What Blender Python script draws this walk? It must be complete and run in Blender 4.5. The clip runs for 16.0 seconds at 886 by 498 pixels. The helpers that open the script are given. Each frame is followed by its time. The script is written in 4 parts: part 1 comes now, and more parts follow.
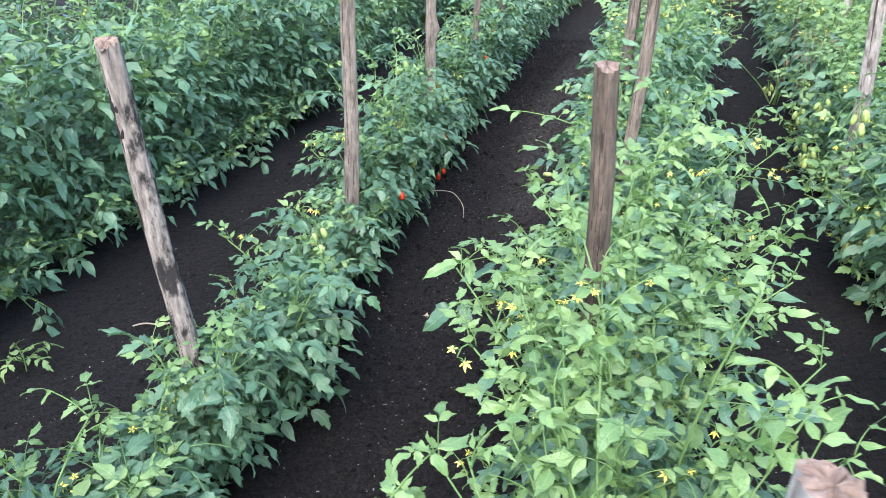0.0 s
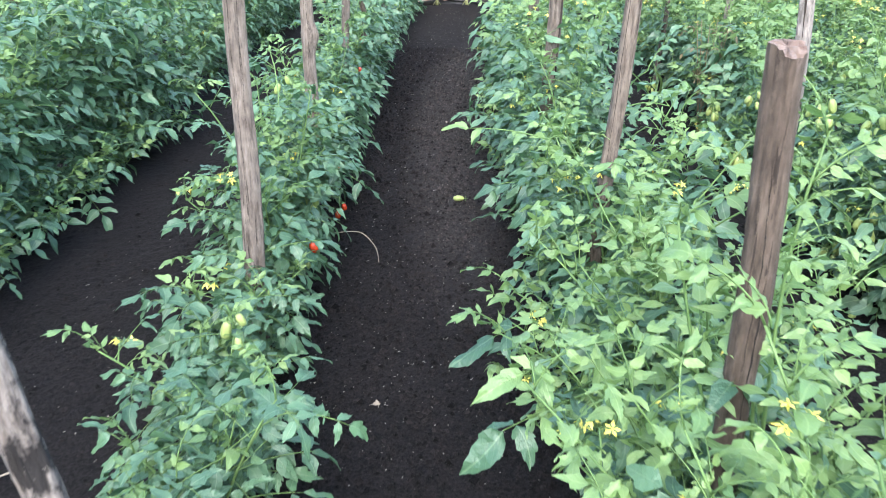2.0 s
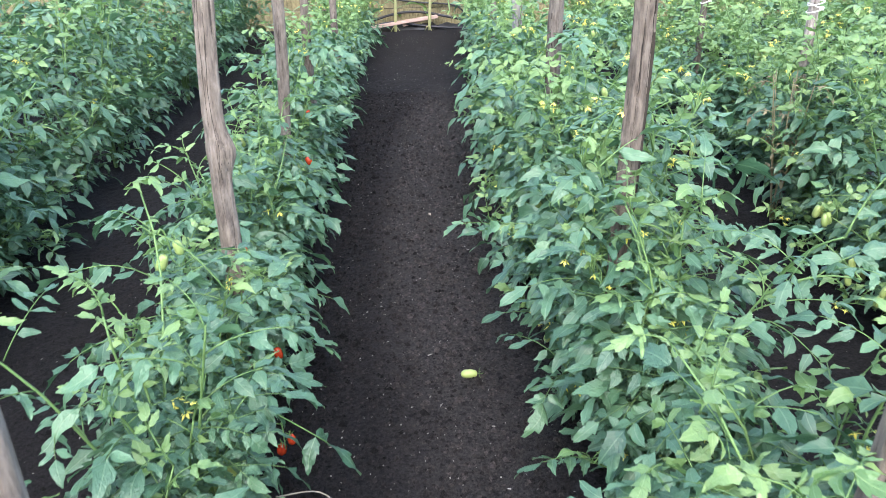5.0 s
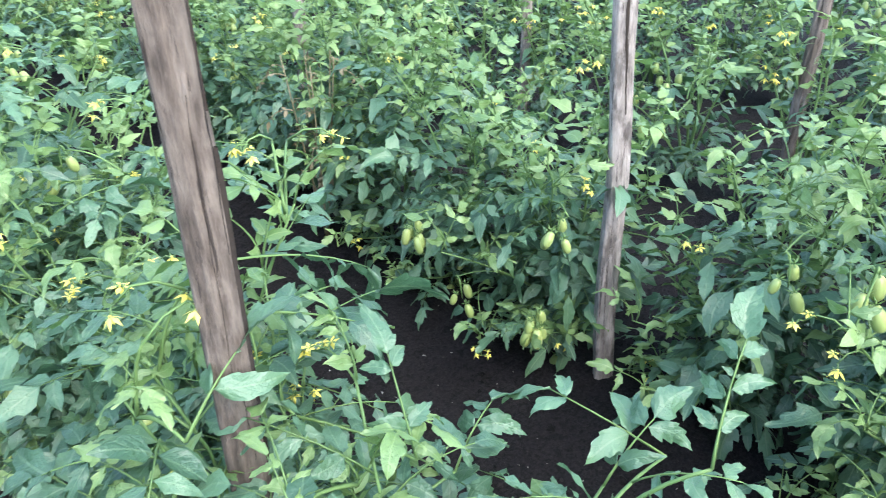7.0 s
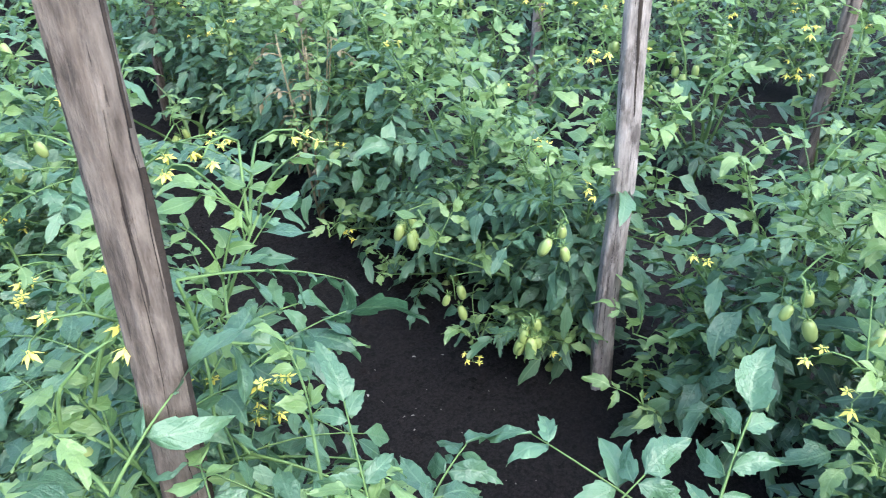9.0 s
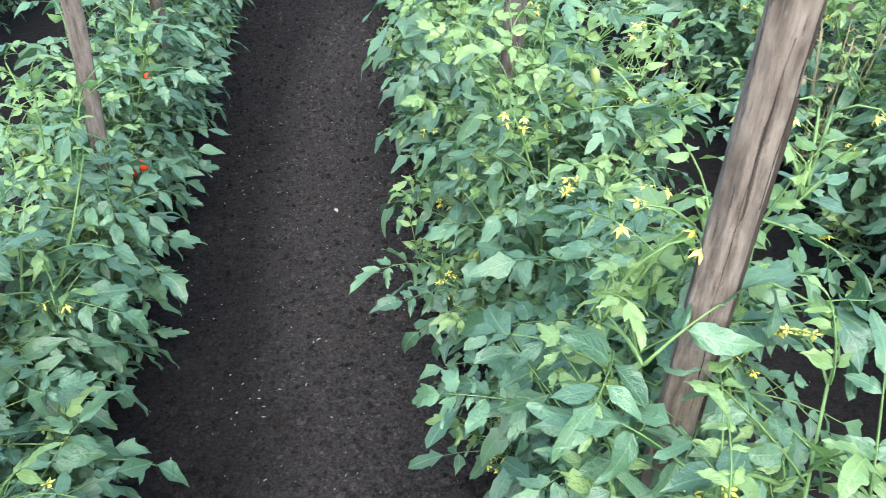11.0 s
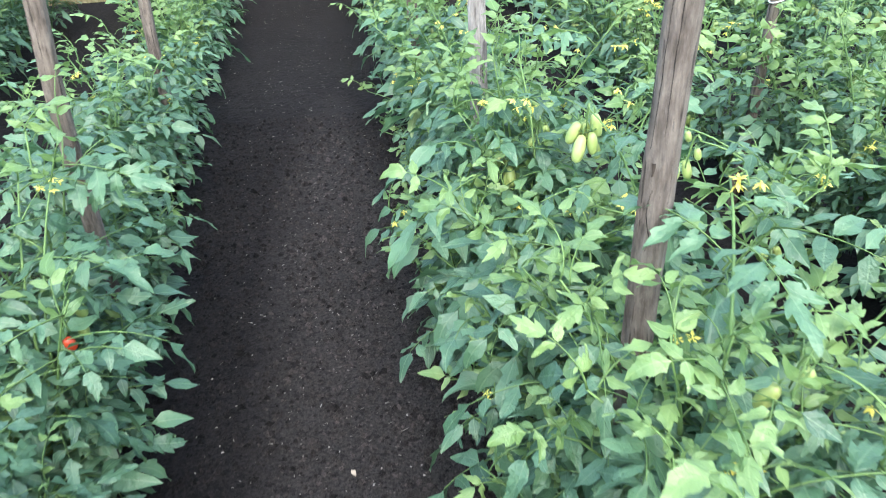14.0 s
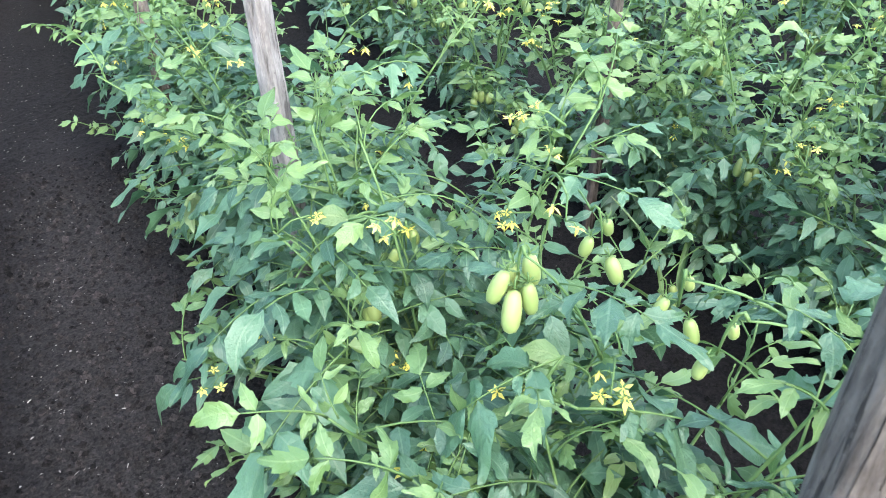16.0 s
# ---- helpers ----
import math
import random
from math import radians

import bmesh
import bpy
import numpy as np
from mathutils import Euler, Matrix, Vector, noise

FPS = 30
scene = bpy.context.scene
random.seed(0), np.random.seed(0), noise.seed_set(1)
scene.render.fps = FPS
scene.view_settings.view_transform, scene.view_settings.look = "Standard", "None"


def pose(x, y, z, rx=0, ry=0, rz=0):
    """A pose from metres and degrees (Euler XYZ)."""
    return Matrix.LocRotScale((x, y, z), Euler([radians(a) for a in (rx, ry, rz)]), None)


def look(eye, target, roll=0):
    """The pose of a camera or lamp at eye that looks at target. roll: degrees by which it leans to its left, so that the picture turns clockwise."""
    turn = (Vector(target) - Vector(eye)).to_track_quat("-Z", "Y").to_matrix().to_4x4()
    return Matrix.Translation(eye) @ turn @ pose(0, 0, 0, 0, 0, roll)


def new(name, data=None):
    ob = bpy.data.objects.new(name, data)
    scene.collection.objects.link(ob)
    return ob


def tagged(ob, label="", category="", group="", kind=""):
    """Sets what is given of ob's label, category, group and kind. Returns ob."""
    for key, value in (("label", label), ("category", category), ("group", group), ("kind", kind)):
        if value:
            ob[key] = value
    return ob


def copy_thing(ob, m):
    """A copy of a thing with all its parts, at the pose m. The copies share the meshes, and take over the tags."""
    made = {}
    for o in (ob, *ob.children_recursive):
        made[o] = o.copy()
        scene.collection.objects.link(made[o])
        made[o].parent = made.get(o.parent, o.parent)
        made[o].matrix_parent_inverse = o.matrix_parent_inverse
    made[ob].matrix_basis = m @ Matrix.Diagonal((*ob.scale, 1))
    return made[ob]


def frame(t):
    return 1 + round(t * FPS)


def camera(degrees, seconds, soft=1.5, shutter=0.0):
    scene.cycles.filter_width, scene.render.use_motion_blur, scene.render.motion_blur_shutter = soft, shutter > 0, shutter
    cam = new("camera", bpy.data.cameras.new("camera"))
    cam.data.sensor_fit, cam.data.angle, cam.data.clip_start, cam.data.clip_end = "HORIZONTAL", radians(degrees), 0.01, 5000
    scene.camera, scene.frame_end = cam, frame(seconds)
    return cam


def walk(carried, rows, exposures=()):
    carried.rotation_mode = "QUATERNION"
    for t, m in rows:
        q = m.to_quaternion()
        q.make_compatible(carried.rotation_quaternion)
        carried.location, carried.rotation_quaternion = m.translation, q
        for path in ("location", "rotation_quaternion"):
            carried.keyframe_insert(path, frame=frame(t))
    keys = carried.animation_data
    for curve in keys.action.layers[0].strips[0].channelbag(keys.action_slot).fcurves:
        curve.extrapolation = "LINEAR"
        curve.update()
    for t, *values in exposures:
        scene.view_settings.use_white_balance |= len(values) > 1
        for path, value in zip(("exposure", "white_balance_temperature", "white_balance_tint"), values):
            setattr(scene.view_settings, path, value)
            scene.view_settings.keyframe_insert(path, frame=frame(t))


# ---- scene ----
cam = camera(60.3, 16.0, soft=0.6, shutter=0.2)
PATH = [
    (0, (0.681, -0.825, 1.64), (0.198, 0.898, 0.747), 0.1),
    (0.5, (0.442, -0.773, 1.61), (0.021, 0.952, 0.689), -0.4),
    (1, (0.221, -0.705, 1.599), (-0.075, 1.04, 0.667), -0.6),
    (1.5, (0.185, -0.494, 1.501), (0.009, 1.281, 0.596), -0.7),
    (2, (0.16, -0.202, 1.457), (0.107, 1.604, 0.598), 0.0),
    (2.5, (0.05, 0.161, 1.393), (0.057, 1.994, 0.592), 0.3),
    (3, (0.022, 0.454, 1.39), (0.046, 2.291, 0.599), 0.2),
    (3.2, (0.034, 0.611, 1.405), (0.059, 2.449, 0.616), 0.2),
    (5.3, (-0.005, 1.509, 1.475), (0.064, 3.318, 0.624), -2.1),
    (5.5, (0.026, 1.682, 1.469), (0.128, 3.489, 0.618), -2.3),
    (6, (0.095, 1.977, 1.499), (0.479, 3.733, 0.623), -2.8),
    (6.5, (0.154, 2.274, 1.492), (1.024, 3.807, 0.548), -2.8),
    (7, (0.215, 2.413, 1.485), (1.392, 3.662, 0.458), -1.6),
    (7.5, (0.29, 2.455, 1.481), (1.517, 3.621, 0.416), -0.9),
    (8, (0.32, 2.479, 1.475), (1.537, 3.633, 0.385), -0.7),
    (8.5, (0.338, 2.487, 1.476), (1.541, 3.651, 0.38), -0.6),
    (9, (0.341, 2.479, 1.484), (1.473, 3.721, 0.398), -0.1),
    (9.5, (0.309, 2.461, 1.476), (1.226, 3.874, 0.397), -0.4),
    (10, (0.253, 2.459, 1.46), (0.849, 4.013, 0.351), -0.5),
    (10.2, (0.227, 2.453, 1.46), (0.684, 4.044, 0.339), -0.6),
    (12.3, (-0.009, 2.53, 1.504), (0.134, 4.168, 0.366), 1.1),
    (12.5, (0.001, 2.597, 1.498), (0.155, 4.243, 0.372), 0.7),
    (13, (0.066, 2.886, 1.523), (0.237, 4.559, 0.441), -0.8),
    (13.5, (0.093, 3.089, 1.539), (0.301, 4.778, 0.488), -1.8),
    (14, (0.038, 3.435, 1.524), (0.337, 5.123, 0.495), -2.0),
    (14.5, (0.032, 3.731, 1.523), (0.426, 5.392, 0.48), -2.6),
    (15, (0.125, 3.984, 1.526), (0.66, 5.585, 0.454), -2.4),
    (15.5, (0.153, 4.132, 1.528), (0.856, 5.623, 0.394), -1.9),
    (16, (0.127, 4.272, 1.525), (0.945, 5.677, 0.36), -1.5),
]
walk(cam, [(t, look(eye, target, roll)) for t, eye, target, roll in PATH],
     exposures=[(0, 2.50, 6550, 9), (1, 2.52, 6800, 10), (2, 2.60, 6550, 9), (3, 2.57, 6550, 9), (5.5, 2.55, 6550, 10), (6.5, 2.58, 6500, 9), (8, 2.40, 6250, 10), (9.5, 2.50, 6300, 10), (10, 2.52, 6450, 9), (12.5, 2.82, 6900, 4), (13.5, 2.66, 6850, 4), (14.5, 2.56, 6500, 7), (15, 2.56, 6500, 8), (15.5, 2.58, 6550, 8), (16, 2.60, 6500, 8)])


# ---- sky, sun and exposure ----
world = bpy.data.worlds.new("sky")
scene.world = world
world.use_nodes = True
wn = world.node_tree.nodes
sky = wn.new("ShaderNodeTexSky")
sky.sky_type = "NISHITA"
sky.sun_disc = False
sky.sun_elevation = radians(50)
sky.sun_rotation = radians(182)
sky.air_density, sky.dust_density, sky.ozone_density = 1.0, 1.5, 1.5
wn["Background"].inputs["Strength"].default_value = 0.15
world.node_tree.links.new(sky.outputs["Color"], wn["Background"].inputs["Color"])
sun = new("sun", bpy.data.lights.new("sun", "SUN"))
sun.data.energy = 0.6
sun.data.angle = radians(60)
sun.data.color = (1.0, 0.98, 0.94)
sun.matrix_world = look((0, 0, 8), (0.035, 0.999, 6.81))


# ---- materials ----
def material(name, rough=0.6, spec=0.4):
    m = bpy.data.materials.new(name)
    m.use_nodes = True
    b = m.node_tree.nodes["Principled BSDF"]
    b.inputs["Roughness"].default_value = rough
    b.inputs["Specular IOR Level"].default_value = spec
    return m, m.node_tree.nodes, m.node_tree.links, b


def noise_node(n, l, vec, scale, detail=4.0, rough=0.6):
    t = n.new("ShaderNodeTexNoise")
    t.inputs["Scale"].default_value = scale
    t.inputs["Detail"].default_value = detail
    t.inputs["Roughness"].default_value = rough
    if vec is not None:
        l.new(vec, t.inputs["Vector"])
    return t.outputs["Fac"]


def ramp(n, l, fac, stops):
    r = n.new("ShaderNodeValToRGB")
    e = r.color_ramp.elements
    while len(e) < len(stops):
        e.new(0.5)
    for i, (p, c) in enumerate(stops):
        e[i].position = p
        e[i].color = (*c, 1)
    l.new(fac, r.inputs["Fac"])
    return r.outputs["Color"]


def mix(n, l, a, b, fac, blend="MIX"):
    k = n.new("ShaderNodeMix")
    k.data_type, k.blend_type = "RGBA", blend
    for sock, v in ((k.inputs["Factor"], fac), (k.inputs["A"], a), (k.inputs["B"], b)):
        if isinstance(v, (int, float)):
            sock.default_value = v
        elif isinstance(v, tuple):
            sock.default_value = (*v, 1)
        else:
            l.new(v, sock)
    return k.outputs["Result"]


def calc(n, l, op, a, b=0.0):
    k = n.new("ShaderNodeMath")
    k.operation = op
    for sock, v in ((k.inputs[0], a), (k.inputs[1], b)):
        if isinstance(v, (int, float)):
            sock.default_value = v
        else:
            l.new(v, sock)
    return k.outputs[0]


def bump(n, l, b, height, strength, distance):
    k = n.new("ShaderNodeBump")
    k.inputs["Strength"].default_value = strength
    k.inputs["Distance"].default_value = distance
    l.new(height, k.inputs["Height"])
    l.new(k.outputs["Normal"], b.inputs["Normal"])


def leaf_material(name, dark, light, vein, trans, per_island=False):
    m, n, l, b = material(name, 0.40, 0.75)
    tc = n.new("ShaderNodeTexCoord")
    sep = n.new("ShaderNodeSeparateXYZ")
    l.new(tc.outputs["UV"], sep.inputs[0])
    across = calc(n, l, "ABSOLUTE", calc(n, l, "SUBTRACT", sep.outputs["X"], 0.5))
    # side veins run outwards and forwards from the midrib
    side = calc(n, l, "SINE", calc(n, l, "MULTIPLY", calc(n, l, "SUBTRACT", sep.outputs["Y"], calc(n, l, "MULTIPLY", across, 0.9)), 38.0))
    side = calc(n, l, "POWER", calc(n, l, "MAXIMUM", side, 0.0), 6.0)
    mid = calc(n, l, "LESS_THAN", across, 0.025)
    veins = calc(n, l, "MAXIMUM", calc(n, l, "MULTIPLY", side, 0.4), calc(n, l, "MULTIPLY", mid, 1.6))
    if per_island:
        g = n.new("ShaderNodeNewGeometry")
        rnd = g.outputs["Random Per Island"]
    else:
        o = n.new("ShaderNodeObjectInfo")
        rnd = o.outputs["Random"]
    blotch = noise_node(n, l, tc.outputs["Object"], 30.0, 3.0)
    tone = calc(n, l, "ADD", calc(n, l, "MULTIPLY", rnd, 0.8), calc(n, l, "MULTIPLY", blotch, 0.16))
    col = mix(n, l, dark, light, tone)
    col = mix(n, l, col, vein, calc(n, l, "MULTIPLY", veins, 0.22))
    l.new(col, b.inputs["Base Color"])
    h = calc(n, l, "ADD", calc(n, l, "MULTIPLY", veins, -0.13), calc(n, l, "MULTIPLY", noise_node(n, l, tc.outputs["Object"], 75.0, 3.0), 1.0))
    bump(n, l, b, h, 0.9, 0.005)
    tr = n.new("ShaderNodeBsdfTranslucent")
    l.new(mix(n, l, col, (0.75, 1.0, 0.25), 0.35, "MULTIPLY"), tr.inputs["Color"])
    ms = n.new("ShaderNodeMixShader")
    ms.inputs[0].default_value = trans
    l.new(b.outputs[0], ms.inputs[1])
    l.new(tr.outputs[0], ms.inputs[2])
    l.new(ms.outputs[0], n["Material Output"].inputs["Surface"])
    return m


OLD_DARK, OLD_LIGHT, OLD_VEIN = (0.041, 0.103, 0.053), (0.137, 0.260, 0.129), (0.22, 0.33, 0.18)
NEW_DARK, NEW_LIGHT, NEW_VEIN = (0.122, 0.228, 0.074), (0.268, 0.392, 0.132), (0.33, 0.44, 0.18)
leaf_mat = leaf_material("leaf", OLD_DARK, OLD_LIGHT, OLD_VEIN, 0.22)
young_mat = leaf_material("young_leaf", NEW_DARK, NEW_LIGHT, NEW_VEIN, 0.3)
pale_leaf_mat = leaf_material("pale_leaf", (0.26, 0.36, 0.17), (0.36, 0.45, 0.24), (0.42, 0.5, 0.3), 0.2)
leaf_far_mat = leaf_material("leaf_joined", OLD_DARK, OLD_LIGHT, OLD_VEIN, 0.22, True)
young_far_mat = leaf_material("young_leaf_joined", NEW_DARK, NEW_LIGHT, NEW_VEIN, 0.3, True)


def plain_material(name, a, b2, scale, rough, spec=0.4, depth=0.001, strength=0.3):
    m, n, l, b = material(name, rough, spec)
    tc = n.new("ShaderNodeTexCoord")
    o = n.new("ShaderNodeObjectInfo")
    f = calc(n, l, "ADD", calc(n, l, "MULTIPLY", noise_node(n, l, tc.outputs["Object"], scale), 0.7), calc(n, l, "MULTIPLY", o.outputs["Random"], 0.35))
    l.new(mix(n, l, a, b2, f), b.inputs["Base Color"])
    bump(n, l, b, noise_node(n, l, tc.outputs["Object"], scale * 6), strength, depth)
    return m


stem_mat = plain_material("stem", (0.085, 0.165, 0.05), (0.18, 0.28, 0.09), 25, 0.6)
woody_mat = plain_material("dry_stem", (0.16, 0.12, 0.06), (0.28, 0.24, 0.14), 25, 0.8)
green_fruit_mat = plain_material("green_tomato", (0.22, 0.31, 0.085), (0.40, 0.46, 0.16), 18, 0.33, 0.5, 0.0003, 0.1)
red_fruit_mat = plain_material("red_tomato", (0.40, 0.022, 0.010), (0.52, 0.07, 0.02), 20, 0.22, 0.5, 0.0003, 0.1)
petal_mat = plain_material("petal", (0.76, 0.62, 0.07), (0.86, 0.77, 0.20), 60, 0.55)
litter_mat = plain_material("litter", (0.16, 0.14, 0.115), (0.52, 0.49, 0.43), 300, 0.8)
pale_stalk_mat = plain_material("pale_stalk", (0.24, 0.26, 0.10), (0.38, 0.36, 0.18), 14, 0.65)
twig_mat = plain_material("twig", (0.20, 0.16, 0.12), (0.42, 0.36, 0.28), 40, 0.85)
plank_mat = plain_material("pink_plank", (0.40, 0.25, 0.20), (0.56, 0.40, 0.34), 8, 0.7)
hose_mat = plain_material("black_hose", (0.012, 0.012, 0.014), (0.03, 0.03, 0.034), 12, 0.45)
string_mat = plain_material("string", (0.62, 0.60, 0.56), (0.8, 0.78, 0.74), 90, 0.8)


def soil_material(name, loose=False):
    """Dark humus soil, with a lighter and greyer oval along the path."""
    m, n, l, b = material(name, 0.95, 0.2)
    tc = n.new("ShaderNodeTexCoord")
    v = tc.outputs["Object"]
    sep = n.new("ShaderNodeSeparateXYZ")
    l.new(v, sep.inputs[0])
    big, mid = noise_node(n, l, v, 2.6, 6), noise_node(n, l, v, 32, 5, 0.7)
    fine, grit = noise_node(n, l, v, 105, 5, 0.75), noise_node(n, l, v, 300, 4, 0.75)
    across = calc(n, l, "DIVIDE", calc(n, l, "SUBTRACT", sep.outputs["X"], 0.16), 0.42)
    along_y = calc(n, l, "DIVIDE", calc(n, l, "SUBTRACT", sep.outputs["Y"], 5.0), 2.9)
    far2 = calc(n, l, "ADD", calc(n, l, "MULTIPLY", across, across), calc(n, l, "MULTIPLY", along_y, along_y))
    # lighter oval just right of the path's middle, made uneven by the large noise
    oval = calc(n, l, "MAXIMUM", calc(n, l, "SUBTRACT", 1.0, far2), 0.0)
    oval = calc(n, l, "MINIMUM", calc(n, l, "MULTIPLY", oval, calc(n, l, "ADD", calc(n, l, "MULTIPLY", big, 2.4), 0.3)), 1.0)
    base = mix(n, l, (0.0198, 0.0170, 0.0174), (0.042, 0.0366, 0.0370), big)
    base = mix(n, l, base, (0.092, 0.082, 0.078), calc(n, l, "MULTIPLY", oval, 0.8))
    spots = ramp(n, l, fine, [(0.36, (0.35, 0.35, 0.35)), (0.50, (0.92, 0.92, 0.92)), (0.64, (1.55, 1.52, 1.50))])
    base = mix(n, l, base, spots, 0.8, "MULTIPLY")
    base = mix(n, l, base, (0.008, 0.007, 0.0075), calc(n, l, "MULTIPLY", calc(n, l, "LESS_THAN", mid, 0.43), 0.5))
    if loose:
        g = n.new("ShaderNodeNewGeometry")
        base = mix(n, l, base, mix(n, l, (0.35, 0.35, 0.35), (1.8, 1.72, 1.66), g.outputs["Random Per Island"]), 1.0, "MULTIPLY")
    base = mix(n, l, base, (0.12, 0.108, 0.104), calc(n, l, "MULTIPLY", calc(n, l, "GREATER_THAN", grit, 0.63), 0.35))
    l.new(base, b.inputs["Base Color"])
    h = calc(n, l, "ADD", calc(n, l, "MULTIPLY", mid, 1.4), calc(n, l, "ADD", fine, calc(n, l, "MULTIPLY", grit, 0.5)))
    bump(n, l, b, h, 1.0, 0.05)
    return m


soil_mat = soil_material("soil")
crumb_mat = soil_material("soil_crumb", True)


def wood_material(name, light, mid, dark, stain, spread=0.40):
    m, n, l, b = material(name, 0.85, 0.25)
    tc = n.new("ShaderNodeTexCoord")
    o = n.new("ShaderNodeObjectInfo")
    shift = n.new("ShaderNodeCombineXYZ")
    l.new(calc(n, l, "MULTIPLY", o.outputs["Random"], 37.0), shift.inputs[2])
    add = n.new("ShaderNodeVectorMath")
    add.operation = "ADD"
    l.new(tc.outputs["Object"], add.inputs[0])
    l.new(shift.outputs[0], add.inputs[1])
    mp = n.new("ShaderNodeMapping")
    mp.inputs["Scale"].default_value = (85, 85, 13)
    l.new(add.outputs[0], mp.inputs["Vector"])
    grain = noise_node(n, l, mp.outputs[0], 1.0, 6, 0.65)
    mp2 = n.new("ShaderNodeMapping")
    mp2.inputs["Scale"].default_value = (20, 20, 9)
    l.new(add.outputs[0], mp2.inputs["Vector"])
    patch = noise_node(n, l, mp2.outputs[0], 1.0, 4)
    col = ramp(n, l, grain, [(0.24, dark), (0.46, mid), (0.70, light)])
    blot = ramp(n, l, patch, [(spread - 0.04, (1, 1, 1)), (spread + 0.04, (0, 0, 0))])
    k = n.new("ShaderNodeSeparateColor")
    l.new(blot, k.inputs[0])
    col = mix(n, l, col, dark, calc(n, l, "MULTIPLY", k.outputs[0], stain))
    mp3 = n.new("ShaderNodeMapping")
    mp3.inputs["Scale"].default_value = (120, 120, 4)
    l.new(add.outputs[0], mp3.inputs["Vector"])
    crack = calc(n, l, "LESS_THAN", noise_node(n, l, mp3.outputs[0], 1.0, 3), 0.36)
    col = mix(n, l, col, dark, calc(n, l, "MULTIPLY", crack, 0.8))
    mp4 = n.new("ShaderNodeMapping")
    mp4.inputs["Scale"].default_value = (60, 60, 22)
    l.new(add.outputs[0], mp4.inputs["Vector"])
    fleck = calc(n, l, "GREATER_THAN", noise_node(n, l, mp4.outputs[0], 1.0, 6, 0.75), 0.58)
    col = mix(n, l, col, light, calc(n, l, "MULTIPLY", fleck, 0.28))
    mp5 = n.new("ShaderNodeMapping")
    mp5.inputs["Scale"].default_value = (26, 26, 11)
    l.new(add.outputs[0], mp5.inputs["Vector"])
    cloud = ramp(n, l, noise_node(n, l, mp5.outputs[0], 1.0, 5, 0.7), [(0.30, (0.70, 0.68, 0.67)), (0.70, (1.30, 1.30, 1.30))])
    col = mix(n, l, col, cloud, 0.9, "MULTIPLY")
    tint = mix(n, l, (0.95, 0.95, 0.95), (1.05, 1.0, 0.94), o.outputs["Random"])
    col = mix(n, l, col, tint, 1.0, "MULTIPLY")
    l.new(col, b.inputs["Base Color"])
    bump(n, l, b, calc(n, l, "SUBTRACT", calc(n, l, "ADD", grain, calc(n, l, "MULTIPLY", patch, 0.6)), crack), 1.0, 0.008)
    return m


stake_mat = wood_material("weathered_wood", (0.225, 0.188, 0.160), (0.132, 0.107, 0.090), (0.030, 0.023, 0.020), 0.2)
stained_mat = wood_material("stained_wood", (0.36, 0.31, 0.275), (0.20, 0.168, 0.15), (0.02, 0.017, 0.017), 0.95, 0.47)
brown_mat = wood_material("brown_wood", (0.160, 0.122, 0.098), (0.090, 0.068, 0.054), (0.025, 0.019, 0.016), 0.2)
grey_mat = wood_material("grey_brown_wood", (0.28, 0.238, 0.208), (0.165, 0.137, 0.118), (0.035, 0.028, 0.025), 0.2)
pale_mat = wood_material("pale_wood", (0.42, 0.375, 0.345), (0.27, 0.24, 0.222), (0.06, 0.05, 0.045), 0.6)
cut_mat = wood_material("cut_wood", (0.33, 0.255, 0.215), (0.24, 0.175, 0.145), (0.16, 0.10, 0.08), 0.4)
# black of the charred patches; on cracks it stands for shade in the gap
char_crack_mat = plain_material("char_and_crack_black", (0.008, 0.007, 0.007), (0.035, 0.030, 0.028), 60, 0.95, 0.1, 0.002, 0.6)
bark_mat = plain_material("bark", (0.018, 0.014, 0.012), (0.085, 0.065, 0.052), 70, 0.92, 0.15, 0.003, 0.8)
fence_mat = wood_material("fence_wood", (0.30, 0.26, 0.15), (0.215, 0.18, 0.095), (0.085, 0.075, 0.04), 0.5)


# ---- geometry helpers ----
class Geo:
    """Vertices, faces, texture places and material slots of one mesh."""

    def __init__(self):
        self.v, self.f, self.uv, self.m = [], [], [], []

    def add(self, verts, faces, uvs=None, mat=0, m=None):
        k = len(self.v)
        self.v += [tuple(m @ Vector(p)) for p in verts] if m is not None else [tuple(p) for p in verts]
        self.f += [tuple(k + i for i in f) for f in faces]
        self.uv += list(uvs) if uvs is not None else [(0.5, 0.5)] * len(verts)
        self.m += [mat] * len(faces)

    def join(self, other, m, slots=None):
        slots = slots or {}
        k = len(self.v)
        self.v += [tuple(m @ Vector(p)) for p in other.v]
        self.f += [tuple(k + i for i in f) for f in other.f]
        self.uv += other.uv
        self.m += [slots.get(i, i) for i in other.m]

    def mesh(self, name, mats, smooth=True):
        me = bpy.data.meshes.new(name)
        me.from_pydata(self.v, [], self.f)
        for mt in mats:
            me.materials.append(mt)
        layer = me.uv_layers.new(name="UVMap")
        idx = np.empty(len(me.loops), dtype=np.int32)
        me.loops.foreach_get("vertex_index", idx)
        layer.data.foreach_set("uv", np.array(self.uv, dtype=np.float32)[idx].ravel())
        me.polygons.foreach_set("material_index", np.array(self.m, dtype=np.int32))
        me.polygons.foreach_set("use_smooth", np.full(len(self.f), smooth))
        me.update()
        return me


def child(name, me, parent, m=None, label=""):
    ob = new(name, me)
    ob.parent = parent
    if m is not None:
        ob.matrix_basis = m
    return tagged(ob, label) if label else ob


